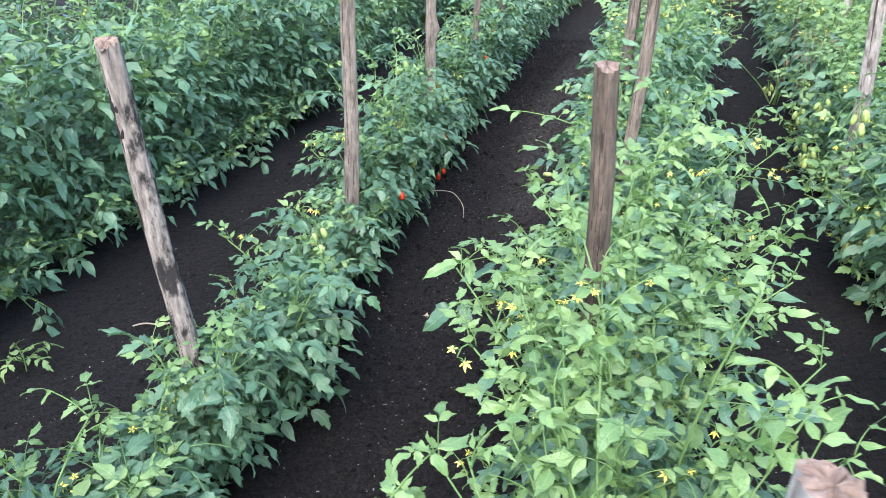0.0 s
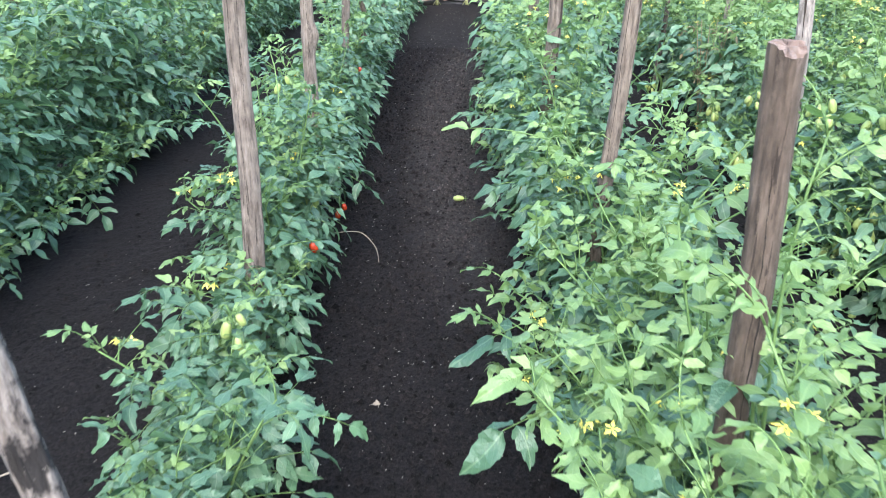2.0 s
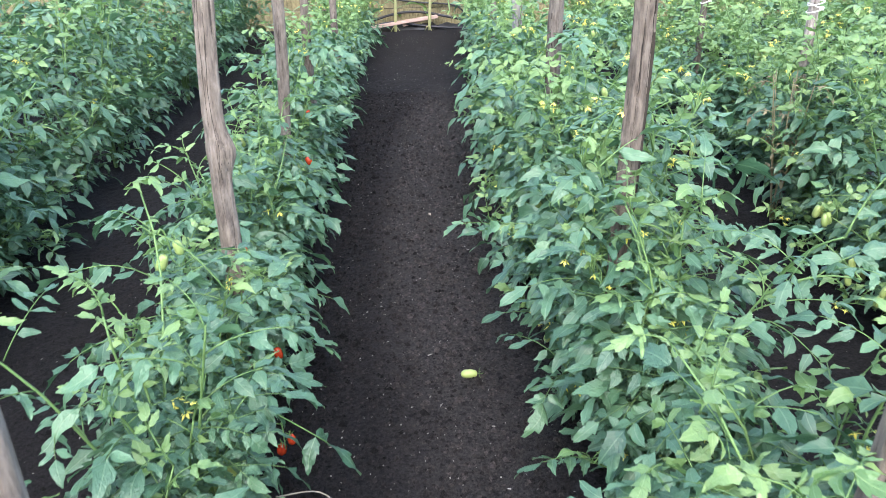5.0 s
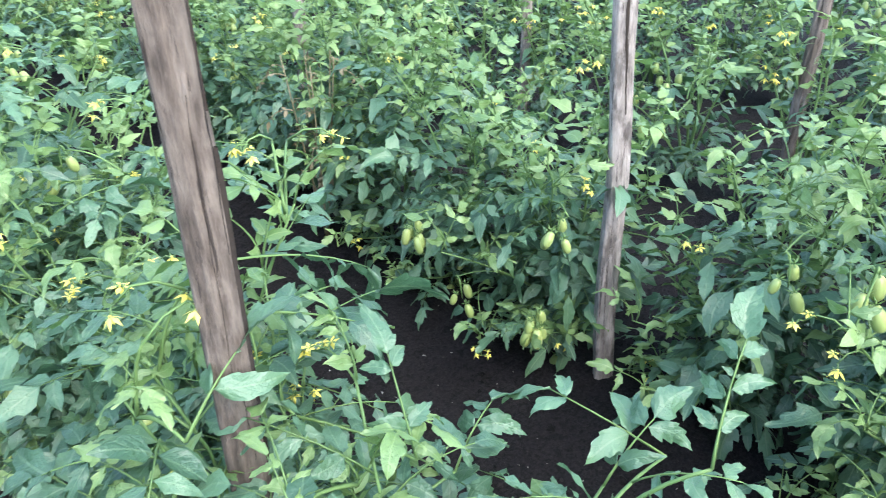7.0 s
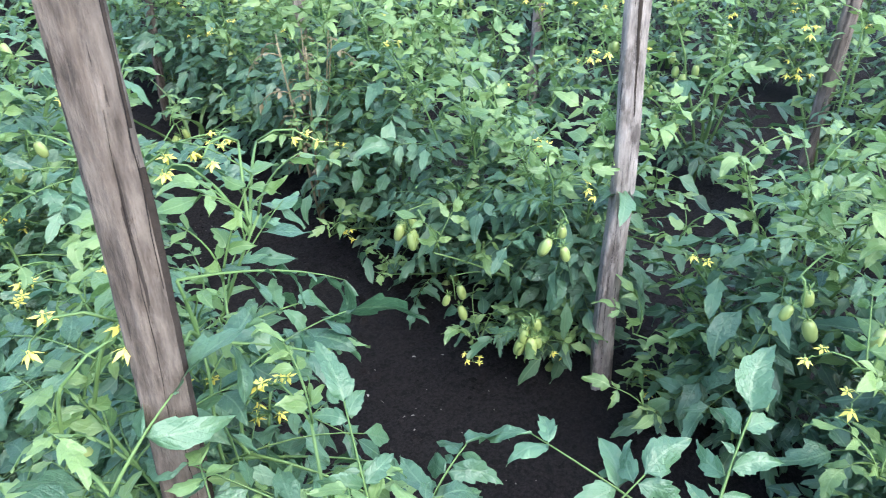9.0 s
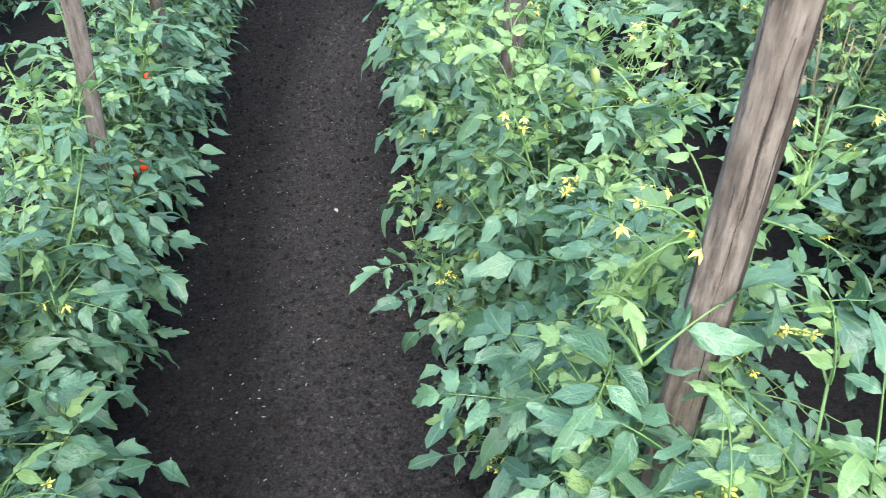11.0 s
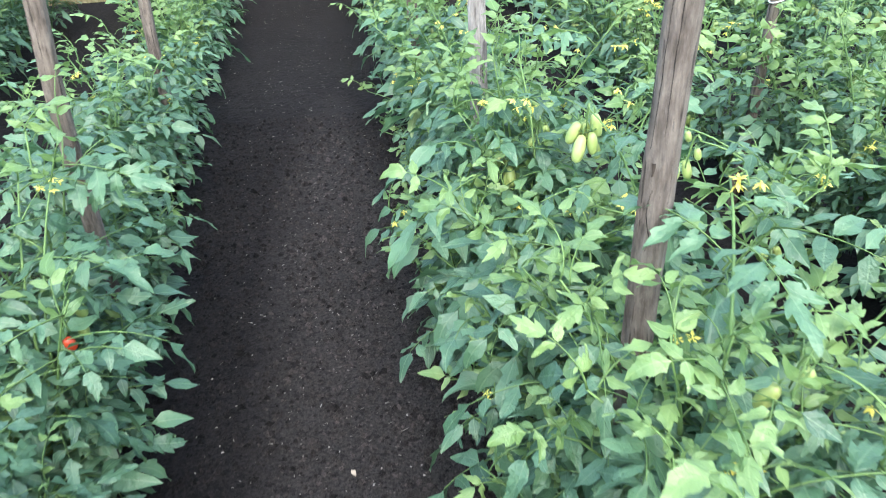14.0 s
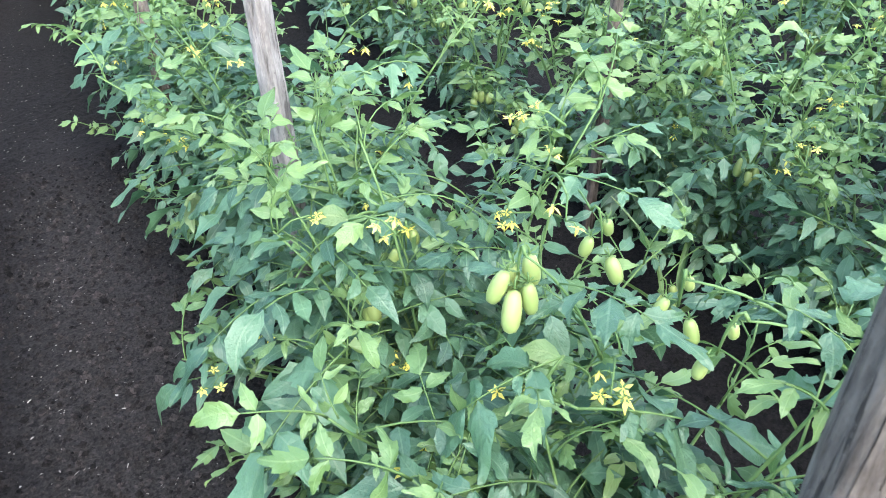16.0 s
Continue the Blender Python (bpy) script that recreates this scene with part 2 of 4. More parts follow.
def tube(geo, pts, radii, sides=5, mat=0, m=None):
    """A tapered tube with closed ends through the points."""
    pts = [Vector(p) for p in pts]
    verts, faces = [], []
    ref = Vector((0.31, 0.17, 0.93))
    for i, p in enumerate(pts):
        d = (pts[min(i + 1, len(pts) - 1)] - pts[max(i - 1, 0)]).normalized()
        u = d.cross(ref)
        u = (u if u.length > 0.1 else d.cross(Vector((1, 0, 0)))).normalized()
        w = d.cross(u)
        for s in range(sides):
            a = 2 * math.pi * s / sides
            verts.append(p + (u * math.cos(a) + w * math.sin(a)) * radii[i])
    for i in range(len(pts) - 1):
        for s in range(sides):
            t = (s + 1) % sides
            faces.append((i * sides + s, i * sides + t, (i + 1) * sides + t, (i + 1) * sides + s))
    faces.append(tuple(reversed(range(sides))))
    faces.append(tuple(range((len(pts) - 1) * sides, len(pts) * sides)))
    geo.add(verts, faces, None, mat, m)


def leaflet(geo, length, width, n, fold, droop, wave, m, mat=0, lobe=0.10):
    """One leaflet along +y: forward-pointing lobes, quilted between its side veins, folded at its midrib, drooping to its tip."""
    verts, uvs, faces = [], [], []
    ph = random.uniform(0, 6)
    cols = (-1.0, -0.66, -0.33, 0.0, 0.33, 0.66, 1.0) if n > 12 else (-1.0, -0.5, 0.0, 0.5, 1.0) if n > 5 else (-1.0, 0.0, 1.0)
    c = len(cols)
    curl, bend, twist = random.uniform(-0.35, 0.12), random.uniform(-0.14, 0.14), random.uniform(-0.5, 0.5)
    teeth = max(1.5, min(4.5, n / 3.5)) * random.uniform(0.9, 1.1)
    offset = (random.uniform(0, 1), random.uniform(0, 1))
    for i in range(n + 1):
        v = i / n
        base_w = width * 0.5 * 2.2 * v ** 0.48 * (1 - v) ** 1.08
        z = -droop * length * v * v
        y = length * (v - 0.12 * droop * v * v)
        lean = bend * length * math.sin(math.pi * v)
        for u in cols:
            side = 0 if u < 0 else 1
            p = (v * teeth + offset[side]) % 1.0
            saw = p / 0.72 if p < 0.72 else (1 - p) / 0.28
            saw = saw * saw * (3 - 2 * saw)
            depth = lobe * 2.6 * (1.2 - 0.75 * v) if 0 < i < n else 0.0
            w = base_w * (1 + depth * (saw - 0.55) * u * u)
            tooth = length * 0.30 * depth * (saw - 0.3) * abs(u) ** 3
            quilt = length * 0.016 * math.sin(2 * math.pi * (v * teeth + offset[side] - 0.25 * abs(u))) * (1 - abs(u)) * abs(u) * 4
            edge = fold * abs(u) * w + curl * u * u * w + abs(u) * wave * math.sin(8 * v + ph + (2 if u > 0 else 0)) + twist * v * u * w * 0.5
            verts.append((u * w + lean, y + tooth + abs(u) * length * 0.05 * (1 - v), z + edge + quilt))
            uvs.append((0.5 + 0.5 * u * w / width * 1.7, v))
        if i:
            a = c * (i - 1)
            faces += [(a + k, a + k + 1, a + c + k + 1, a + c + k) for k in range(c - 1)]
    geo.add(verts, faces, uvs, mat, m)


def compound_leaf(length, pairs, n, lift, drop, size, mat=0, small=True, lobes=(0.08, 0.12, 0.16, 0.22)):
    """A tomato leaf: an arching stalk along +y with pairs of leaflets and one at its end."""
    g = Geo()
    steps, p, pts, dirs = (6 if n > 4 else 4), Vector((0, 0, 0)), [], []
    sway = random.uniform(-0.25, 0.25)
    for i in range(steps + 1):
        f = i / steps
        e = radians(lift + (drop - lift) * f)
        d = Vector((math.sin(sway * f), math.cos(sway * f) * math.cos(e), math.sin(e)))
        pts.append(p.copy())
        dirs.append(d)
        p = p + d * (length / steps)
    tube(g, pts, [0.0026 - 0.0014 * i / steps for i in range(steps + 1)], 3, 1)

    def place(f, side, turn, sz, droop):
        k = f * steps
        i = min(int(k), steps - 1)
        pt = pts[i].lerp(pts[i + 1], k - i)
        d = dirs[i]
        base = Matrix.Translation(pt) @ Matrix.Rotation(math.atan2(-d.x, d.y), 4, "Z") @ Matrix.Rotation(math.asin(max(-1, min(1, d.z))), 4, "X")
        t = base @ Matrix.Rotation(-side * radians(turn), 4, "Z") @ Matrix.Rotation(radians(random.uniform(-32, 12)), 4, "X") @ Matrix.Rotation(radians(random.uniform(-32, 32)), 4, "Y")
        leaflet(g, sz, sz * random.uniform(0.43, 0.58), n if sz > 0.034 else min(n, 4), random.uniform(-0.1, 0.45), droop, sz * 0.05, t, mat, random.choice(lobes))

    for j in range(pairs):
        f = 0.30 + 0.56 * j / max(1, pairs - 1) if pairs > 1 else 0.55
        sz = size * (0.72 + 0.25 * math.sin(math.pi * (j + 0.7) / pairs)) * random.uniform(0.85, 1.12)
        for side in (-1, 1):
            place(min(0.95, f + random.uniform(-0.02, 0.03)), side, random.uniform(48, 78), sz * random.uniform(0.88, 1.1), random.uniform(0.1, 0.45))
        if small and j < pairs - 1 and n > 4:
            for side in (-1, 1):
                place(f + 0.13, side, random.uniform(60, 90), sz * 0.34, 0.15)
    place(0.99, 1, random.uniform(-8, 8), size * random.uniform(1.1, 1.4), random.uniform(0.15, 0.5))
    return g


# ---- shared meshes ----
rng = random.Random(11)
random.seed(5)
old_geo = [compound_leaf(random.uniform(0.20, 0.28), random.choice((2, 3, 3)), 11, random.uniform(5, 30), random.uniform(-52, -5), random.uniform(0.068, 0.106)) for _ in range(18)]
new_geo = [compound_leaf(random.uniform(0.10, 0.16), 2, 10, random.uniform(35, 60), random.uniform(-25, 15), random.uniform(0.045, 0.065)) for _ in range(6)]
old_low = [compound_leaf(random.uniform(0.20, 0.28), 3, 3, random.uniform(5, 30), random.uniform(-52, -5), random.uniform(0.076, 0.100)) for _ in range(8)]
old_mid = [compound_leaf(random.uniform(0.20, 0.28), 3, 5, random.uniform(5, 30), random.uniform(-52, -5), random.uniform(0.074, 0.098), 0, False) for _ in range(8)]
new_mid = [compound_leaf(random.uniform(0.09, 0.14), 2, 5, random.uniform(35, 60), random.uniform(-25, 15), random.uniform(0.05, 0.07), 0, False) for _ in range(5)]
new_low = [compound_leaf(random.uniform(0.09, 0.14), 2, 4, random.uniform(35, 60), random.uniform(-25, 15), random.uniform(0.05, 0.07)) for _ in range(4)]
old_mesh = [g.mesh("leaf", [leaf_mat, stem_mat]) for g in old_geo]
plain_geo = [compound_leaf(random.uniform(0.20, 0.28), random.choice((2, 3, 3)), 6, random.uniform(5, 30), random.uniform(-52, -5), random.uniform(0.068, 0.106), 0, False) for _ in range(12)]
plain_mesh = [g.mesh("leaf", [leaf_mat, stem_mat]) for g in plain_geo]
new_mesh = [g.mesh("young_leaf", [young_mat, stem_mat]) for g in new_geo]


def fruit_geo(length, width, seg=9, rings=7):
    """A plum tomato hanging from the origin, with its five sepals."""
    g = Geo()
    verts, faces = [(0, 0, -0.004)], []
    for i in range(1, rings):
        a = math.pi * i / rings
        r = width * 0.5 * math.sin(a) ** 0.62 * (1.0 - 0.06 * math.cos(a))
        for s in range(seg):
            b = 2 * math.pi * s / seg
            k = 1 + 0.03 * math.cos(2 * b)
            verts.append((r * k * math.cos(b), r * math.sin(b), -0.004 - length * (0.5 - 0.5 * math.cos(a))))
    verts.append((0, 0, -0.004 - length * 1.03))
    for s in range(seg):
        t = (s + 1) % seg
        faces.append((0, 1 + t, 1 + s))
        for i in range(rings - 2):
            k = 1 + i * seg
            faces.append((k + s, k + t, k + seg + t, k + seg + s))
        k = 1 + (rings - 2) * seg
        faces.append((k + s, k + t, len(verts) - 1))
    g.add(verts, faces)
    for s in range(5):
        a = 2 * math.pi * s / 5
        c, d = math.cos(a), math.sin(a)
        w = 0.0028
        g.add([(0, 0, 0), (c * 0.010 - d * w, d * 0.010 + c * w, 0.001), (c * 0.010 + d * w, d * 0.010 - c * w, 0.001), (c * 0.022, d * 0.022, 0.008)], [(0, 2, 3, 1)], None, 1)
    tube(g, [(0, 0, -0.003), (0.002, 0, 0.008), (0.0, 0.002, 0.016)], [0.002, 0.0017, 0.0015], 4, 1)
    return g


fruit_mesh = [fruit_geo(l, w).mesh("tomato", [green_fruit_mat, stem_mat]) for l, w in ((0.064, 0.033), (0.056, 0.031), (0.046, 0.026), (0.062, 0.029))]
red_mesh = [fruit_geo(l, w).mesh("ripe_tomato", [red_fruit_mat, stem_mat]) for l, w in ((0.058, 0.040), (0.050, 0.036))]


def flower_geo(spread):
    """A nodding flower of five narrow petals with a cone of anthers, hanging from the origin."""
    g = Geo()
    for s in range(5):
        a = 2 * math.pi * s / 5 + random.uniform(-0.15, 0.15)
        c, d = math.cos(a), math.sin(a)
        r, w = 0.0155 * random.uniform(0.85, 1.1), 0.0036
        z = -0.004 + spread
        g.add([(0, 0, 0), (c * r * 0.45 - d * w, d * r * 0.45 + c * w, z * 0.35), (c * r * 0.45 + d * w, d * r * 0.45 - c * w, z * 0.35), (c * r, d * r, z), (c * r * 0.5, d * r * 0.5, z * 0.4 + 0.0012)], [(0, 2, 4), (0, 4, 1), (1, 4, 3), (4, 2, 3)])
    tube(g, [(0, 0, 0.002), (0, 0, -0.006), (0, 0, -0.013)], [0.002, 0.0028, 0.0008], 5)
    for k in range(5):
        a = 2 * math.pi * (k + 0.5) / 5
        g.add([(0, 0, 0.002), (math.cos(a - 0.3) * 0.005, math.sin(a - 0.3) * 0.005, 0.001), (math.cos(a) * 0.011, math.sin(a) * 0.011, 0.004), (math.cos(a + 0.3) * 0.005, math.sin(a + 0.3) * 0.005, 0.001)], [(0, 1, 2, 3)], None, 1)
    return g


flower_mesh = [flower_geo(s).mesh("flower", [petal_mat, stem_mat]) for s in (0.006, -0.006, 0.002, -0.010)]


# ---- plants ----
STEMS = {}


def branch(plant, tip, thick=0.0042):
    """A short branch to that place from the nearest stem of the plant below it."""
    tip = Vector(tip)
    spots = [along(pts, k / 20) for pts in STEMS[plant.name] for k in range(1, 20)]
    low = [p for p in spots if p.z < tip.z - 0.025] or [Vector((0, 0, 0))]
    a = min(low, key=lambda p: (p - tip).length)
    sag = Vector((0, 0, 0.12 * (tip - a).length))
    g = Geo()
    tube(g, [a.lerp(tip, k / 6) + sag * math.sin(math.pi * k / 6) for k in range(7)], [thick - 0.4 * thick * k / 6 for k in range(7)], 5)
    child("stem", g.mesh("stem", [stem_mat]), plant)
    r = random.Random(round(1000 * tip.length))
    for k in range(int((tip - a).length / 0.07) - 1):
        f = 0.25 + 0.55 * (k + r.random() * 0.5) / max(1, int((tip - a).length / 0.07) - 1)
        m = Matrix.Translation(a.lerp(tip, f) + sag * math.sin(math.pi * f)) @ Matrix.Rotation(2.4 * k + r.uniform(0, 1), 4, "Z") @ Matrix.Rotation(radians(r.uniform(-10, 25)), 4, "X") @ Matrix.Scale(r.uniform(0.5, 0.75), 4)
        child("leaf", r.choice(old_mesh), plant, m)


def stem_paths(r, height, spread, count):
    """Leaning stems that rise from the base and bend outwards."""
    out = []
    for i in range(count):
        a = 2 * math.pi * (i + r.uniform(-0.3, 0.3)) / count
        h = height * r.uniform(0.72, 1.05)
        reach = spread * r.uniform(0.55, 1.15)
        if r.random() < 0.2:
            h, reach = h * 0.6, reach * 1.35
        pts, bend = [], r.uniform(-0.5, 0.5)
        for k in range(9):
            f = k / 8
            q = a + bend * f
            out_f = reach * (0.35 * f + 0.65 * f * f)
            pts.append(Vector((math.cos(q) * out_f + r.uniform(-1, 1) * 0.008, math.sin(q) * out_f + r.uniform(-1, 1) * 0.008, h * (1.18 * f - 0.18 * f * f * f) if f < 1 else h)))
        out.append(pts)
    return out


def long_shoot(r, height, spread):
    """A long shoot that stands clear of the bush."""
    a, h, reach = r.uniform(0, 6.28), height * r.uniform(0.85, 1.22), spread * r.uniform(1.0, 1.7)
    bend = r.uniform(-0.4, 0.4)
    return [Vector((math.cos(a + bend * f) * reach * f ** 1.4, math.sin(a + bend * f) * reach * f ** 1.4, h * (1.25 * f - 0.25 * f * f))) for f in [k / 8 for k in range(9)]]


def along(pts, f):
    k = f * (len(pts) - 1)
    i = min(int(k), len(pts) - 2)
    return pts[i].lerp(pts[i + 1], k - i)


def leaf_places(r, stems, nodes, size, tender=0.86):
    """Poses of the leaves: (pose, young or not)."""
    out = []
    for pts in stems:
        turn = r.uniform(0, 6.28)
        n = max(5, round(nodes * r.uniform(0.85, 1.15)))
        for k in range(n):
            f = 0.10 + 0.90 * (k + r.uniform(-0.3, 0.3)) / (n - 1)
            f = max(0.06, min(1.0, f))
            p = along(pts, f)
            turn += 2.4 + r.uniform(-0.4, 0.4)
            young = f > tender or (f > tender - 0.16 and r.random() < 0.25)
            s = size * r.uniform(0.8, 1.15) * (1.0 if not young else 1.05)
            if f < 0.3:
                s *= 0.85
            pitch = r.uniform(-8, 30) + (12 if young else 0)
            m = Matrix.Translation(p) @ Matrix.Rotation(turn, 4, "Z") @ Matrix.Rotation(radians(pitch), 4, "X") @ Matrix.Rotation(radians(r.uniform(-30, 30)), 4, "Y") @ Matrix.Scale(s, 4)
            low = (m @ Vector((0, 0.2, -0.08))).z
            if low < 0.015:
                m = Matrix.Translation((0, 0, min(0.12, 0.02 - low))) @ m
            out.append((m, young))
    return out


def truss(plant, r, at, count, red=0, big=False, reach=0.05, scale=1.0):
    """A hanging cluster of plum tomatoes on its bent stalk."""
    at = Vector(at)
    g = Geo()
    out = Vector((r.uniform(-1, 1), r.uniform(-1, 1), 0)).normalized() * reach
    tip = at + out + Vector((0, 0, -0.035))
    line = [at, at + out * 0.3 + Vector((0, 0, 0.010)), at + out * 0.62 + Vector((0, 0, 0.004)), at + out * 0.85 + Vector((0, 0, -0.014)), tip, tip + out * 0.15 + Vector((0, 0, -0.03))]
    tube(g, line, [0.003, 0.0028, 0.0026, 0.0023, 0.002, 0.0015], 4)
    stalk = child("fruit_truss", g.mesh("fruit_truss", [stem_mat]), plant)
    for i in range(count):
        p = along(line, 0.58 + 0.40 * (i + 0.5) / count)
        a = i * 2.6 + r.uniform(-0.4, 0.4)
        off = Vector((math.cos(a), math.sin(a), 0)) * (0.016 if count > 1 else 0)
        tilt = r.uniform(8, 26)
        m = Matrix.Translation(p + off + Vector((0, 0, -0.012 * (i % 3)))) @ Matrix.Rotation(a, 4, "Z") @ Matrix.Rotation(radians(-tilt), 4, "Y") @ Matrix.Scale(scale * r.uniform(0.85, 1.05), 4)
        if i < red:
            child("tomato", r.choice(red_mesh), stalk, m, "ripe red plum tomato")
        else:
            child("tomato", fruit_mesh[3] if big else r.choice(fruit_mesh[:3]), stalk, m)


def blossom(plant, r, at, count):
    """A spray of yellow flowers on a thin branching stalk that leaves the stem at that point."""
    at = Vector(at)
    a = r.uniform(0, 6.28)
    out = Vector((math.cos(a), math.sin(a), 0)) * r.uniform(0.04, 0.07)
    line = [at, at + out * 0.5 + Vector((0, 0, 0.02)), at + out + Vector((0, 0, 0.022)), at + out * 1.35 + Vector((0, 0, 0.005))]
    g, ends = Geo(), []
    tube(g, line, [0.0022, 0.002, 0.0017, 0.0013], 4)
    for i in range(count):
        p = along(line, 0.5 + 0.5 * (i + 1) / count)
        b = a + (1.2 if i % 2 else -1.2) + r.uniform(-0.5, 0.5)
        q = p + Vector((math.cos(b) * 0.02, math.sin(b) * 0.02, r.uniform(-0.008, 0.006)))
        tube(g, [p, p.lerp(q, 0.6) + Vector((0, 0, 0.005)), q], [0.0013, 0.0012, 0.0012], 3)
        ends.append((q, b))
    spray = child("flower_spray", g.mesh("flower_spray", [stem_mat]), plant)
    for q, b in ends:
        m = Matrix.Translation(q) @ Matrix.Rotation(b, 4, "Z") @ Matrix.Rotation(radians(r.uniform(-30, 40)), 4, "X") @ Matrix.Scale(r.uniform(0.85, 1.15), 4)
        child("flower", r.choice(flower_mesh), spray, m)


def near_plant(x, y, seed, height, spread, stems, nodes, size, fruits, red, flowers, label, group, shoots=1, tips=(), fill=8, tender=0.86, fine=True):
    """A tomato plant whose stems, leaves, fruits and flowers are meshes of their own."""
    r = random.Random(seed)
    plant = tagged(new("tomato_plant"), label, "tomato plant", group)
    plant.matrix_basis = pose(x, y, 0, 0, 0, 0)
    paths = stem_paths(r, height, spread, stems)
    paths += [long_shoot(r, height, spread) for _ in range(shoots)]
    for pts in paths:
        g = Geo()
        tube(g, [pts[0] - Vector((0, 0, 0.03)), *pts[1:]], [0.0056 - 0.0036 * k / 8 for k in range(9)], 5)
        child("stem", g.mesh("stem", [stem_mat]), plant)
    for tip in tips:
        q = Vector(tip) - Vector((x, y, 0))
        w1, w2 = r.uniform(-0.02, 0.02), r.uniform(-0.02, 0.02)
        paths.append([Vector((q.x * f ** 1.25 + w1 * math.sin(6.28 * f), q.y * f ** 1.25 + w2 * math.sin(9.42 * f), q.z * (1.3 * f - 0.3 * f * f))) for f in [k / 8 for k in range(9)]])
        g = Geo()
        tube(g, paths[-1], [0.0054 - 0.0034 * k / 8 for k in range(9)], 5)
        child("stem", g.mesh("stem", [stem_mat]), plant)
    STEMS[plant.name] = paths
    inner = Geo()
    for m, young in leaf_places(r, [[p * 0.88 for p in pts] for pts in paths[:stems]], fill * 1.55, size * 0.95, min(0.96, tender + 0.18)):
        inner.join(r.choice(new_mid if young else old_mid), m, {0: 2, 1: 1} if young else None)
    for m, young in leaf_places(r, [[Vector((p.x * 0.97, p.y * 0.97, p.z)) for p in pts] for pts in paths[stems:]], fill * 0.8, size * 0.85, min(0.96, tender + 0.12)):
        inner.join(r.choice(new_mid if young else old_mid), m, {0: 2, 1: 1} if young else None)
    if inner.v:
        tagged(child("inner_foliage", inner.mesh("inner_foliage", [leaf_far_mat, stem_mat, young_far_mat]), plant), kind="stuff")
    n_main = len(paths) - len(tips)
    for m, young in leaf_places(r, paths[:n_main], nodes, size, tender) + leaf_places(r, paths[n_main:], nodes * 0.6, size, tender):
        child("leaf", r.choice(new_mesh if young else old_mesh if fine else plain_mesh), plant, m, "yellow-green young leaf" if young else "")
    for i in range(fruits):
        pts = r.choice(paths)
        truss(plant, r, along(pts, r.uniform(0.3, 0.75)), r.randint(2, 5), r.choice((1, 2)) if i < red else 0)
    for i in range(flowers):
        p = along(r.choice(paths), r.uniform(0.72, 1.0))
        blossom(plant, r, p, r.randint(2, 4))
    return plant


def far_template(seed, height, spread, stems, nodes, size, fruits, flowers, label, group):
    """A tomato plant seen from farther off: stems, foliage, fruits and flowers as four meshes."""
    r = random.Random(seed)
    plant = tagged(new("tomato_plant"), label, "tomato plant", group)
    paths = stem_paths(r, height, spread, stems)
    gs, gl, gf, gb = Geo(), Geo(), Geo(), Geo()
    for pts in paths:
        tube(gs, [pts[0] - Vector((0, 0, 0.03)), *pts[1:]], [0.0075 - 0.0045 * k / 8 for k in range(9)], 4)
    for m, young in leaf_places(r, paths, nodes, size, 0.54 if height < 1 else 0.86):
        src = r.choice(new_low if young else old_low)
        gl.join(src, m, {0: 2, 1: 1} if young else None)
    fg = fruit_geo(0.05, 0.032, 6, 5)
    for i in range(fruits):
        p = along(r.choice(paths), r.uniform(0.3, 0.8))
        for k in range(r.randint(2, 4)):
            gf.join(fg, Matrix.Translation(p + Vector((r.uniform(-0.05, 0.05), r.uniform(-0.05, 0.05), r.uniform(-0.05, 0)))))
    for i in range(flowers):
        p = along(r.choice(paths), r.uniform(0.75, 1.0))
        for k in range(3):
            gb.join(flower_geo(r.uniform(-0.01, 0.006)), Matrix.Translation(p + Vector((r.uniform(-0.05, 0.05), r.uniform(-0.05, 0.05), r.uniform(0, 0.05)))) @ Matrix.Scale(1.25, 4))
    child("stem", gs.mesh("stem", [stem_mat]), plant)
    tagged(child("foliage", gl.mesh("foliage", [leaf_far_mat, stem_mat, young_far_mat]), plant), kind="stuff")
    if gf.v:
        tagged(child("fruit_truss", gf.mesh("fruit_truss", [green_fruit_mat, stem_mat]), plant), kind="stuff")
    if gb.v:
        tagged(child("flower_spray", gb.mesh("flower_spray", [petal_mat, stem_mat]), plant), kind="stuff")
    return plant


# ---- ground ----
def axis(lo, hi, step, far):
    inner = list(np.arange(lo, hi + step / 2, step))
    out, d = [], step
    while sum(out[-1:]) < far:
        d *= 1.6
        out.append((out[-1] if out else 0) + d)
    return [lo - o for o in reversed(out)] + inner + [hi + o for o in out]


def soil_height(x, y):
    z = 0.0
    if -6 < x < 7 and -4 < y < 11:
        lump = noise.noise((x * 3.1, y * 3.1, 0.3)) * 0.010 + noise.noise((x * 11, y * 11, 1.7)) * 0.005
        bed = min(abs(x - c) for c in (-2.05, -0.56, 0.58, 1.72, 2.95))
        ridge = max(0.0, 1 - bed / 0.42)
        z = lump + 0.022 * ridge * ridge + noise.noise((x * 30, y * 30, 4.0)) * 0.006 * (1 + ridge) + noise.noise((x * 61, y * 61, 9.0)) * 0.004
    return z


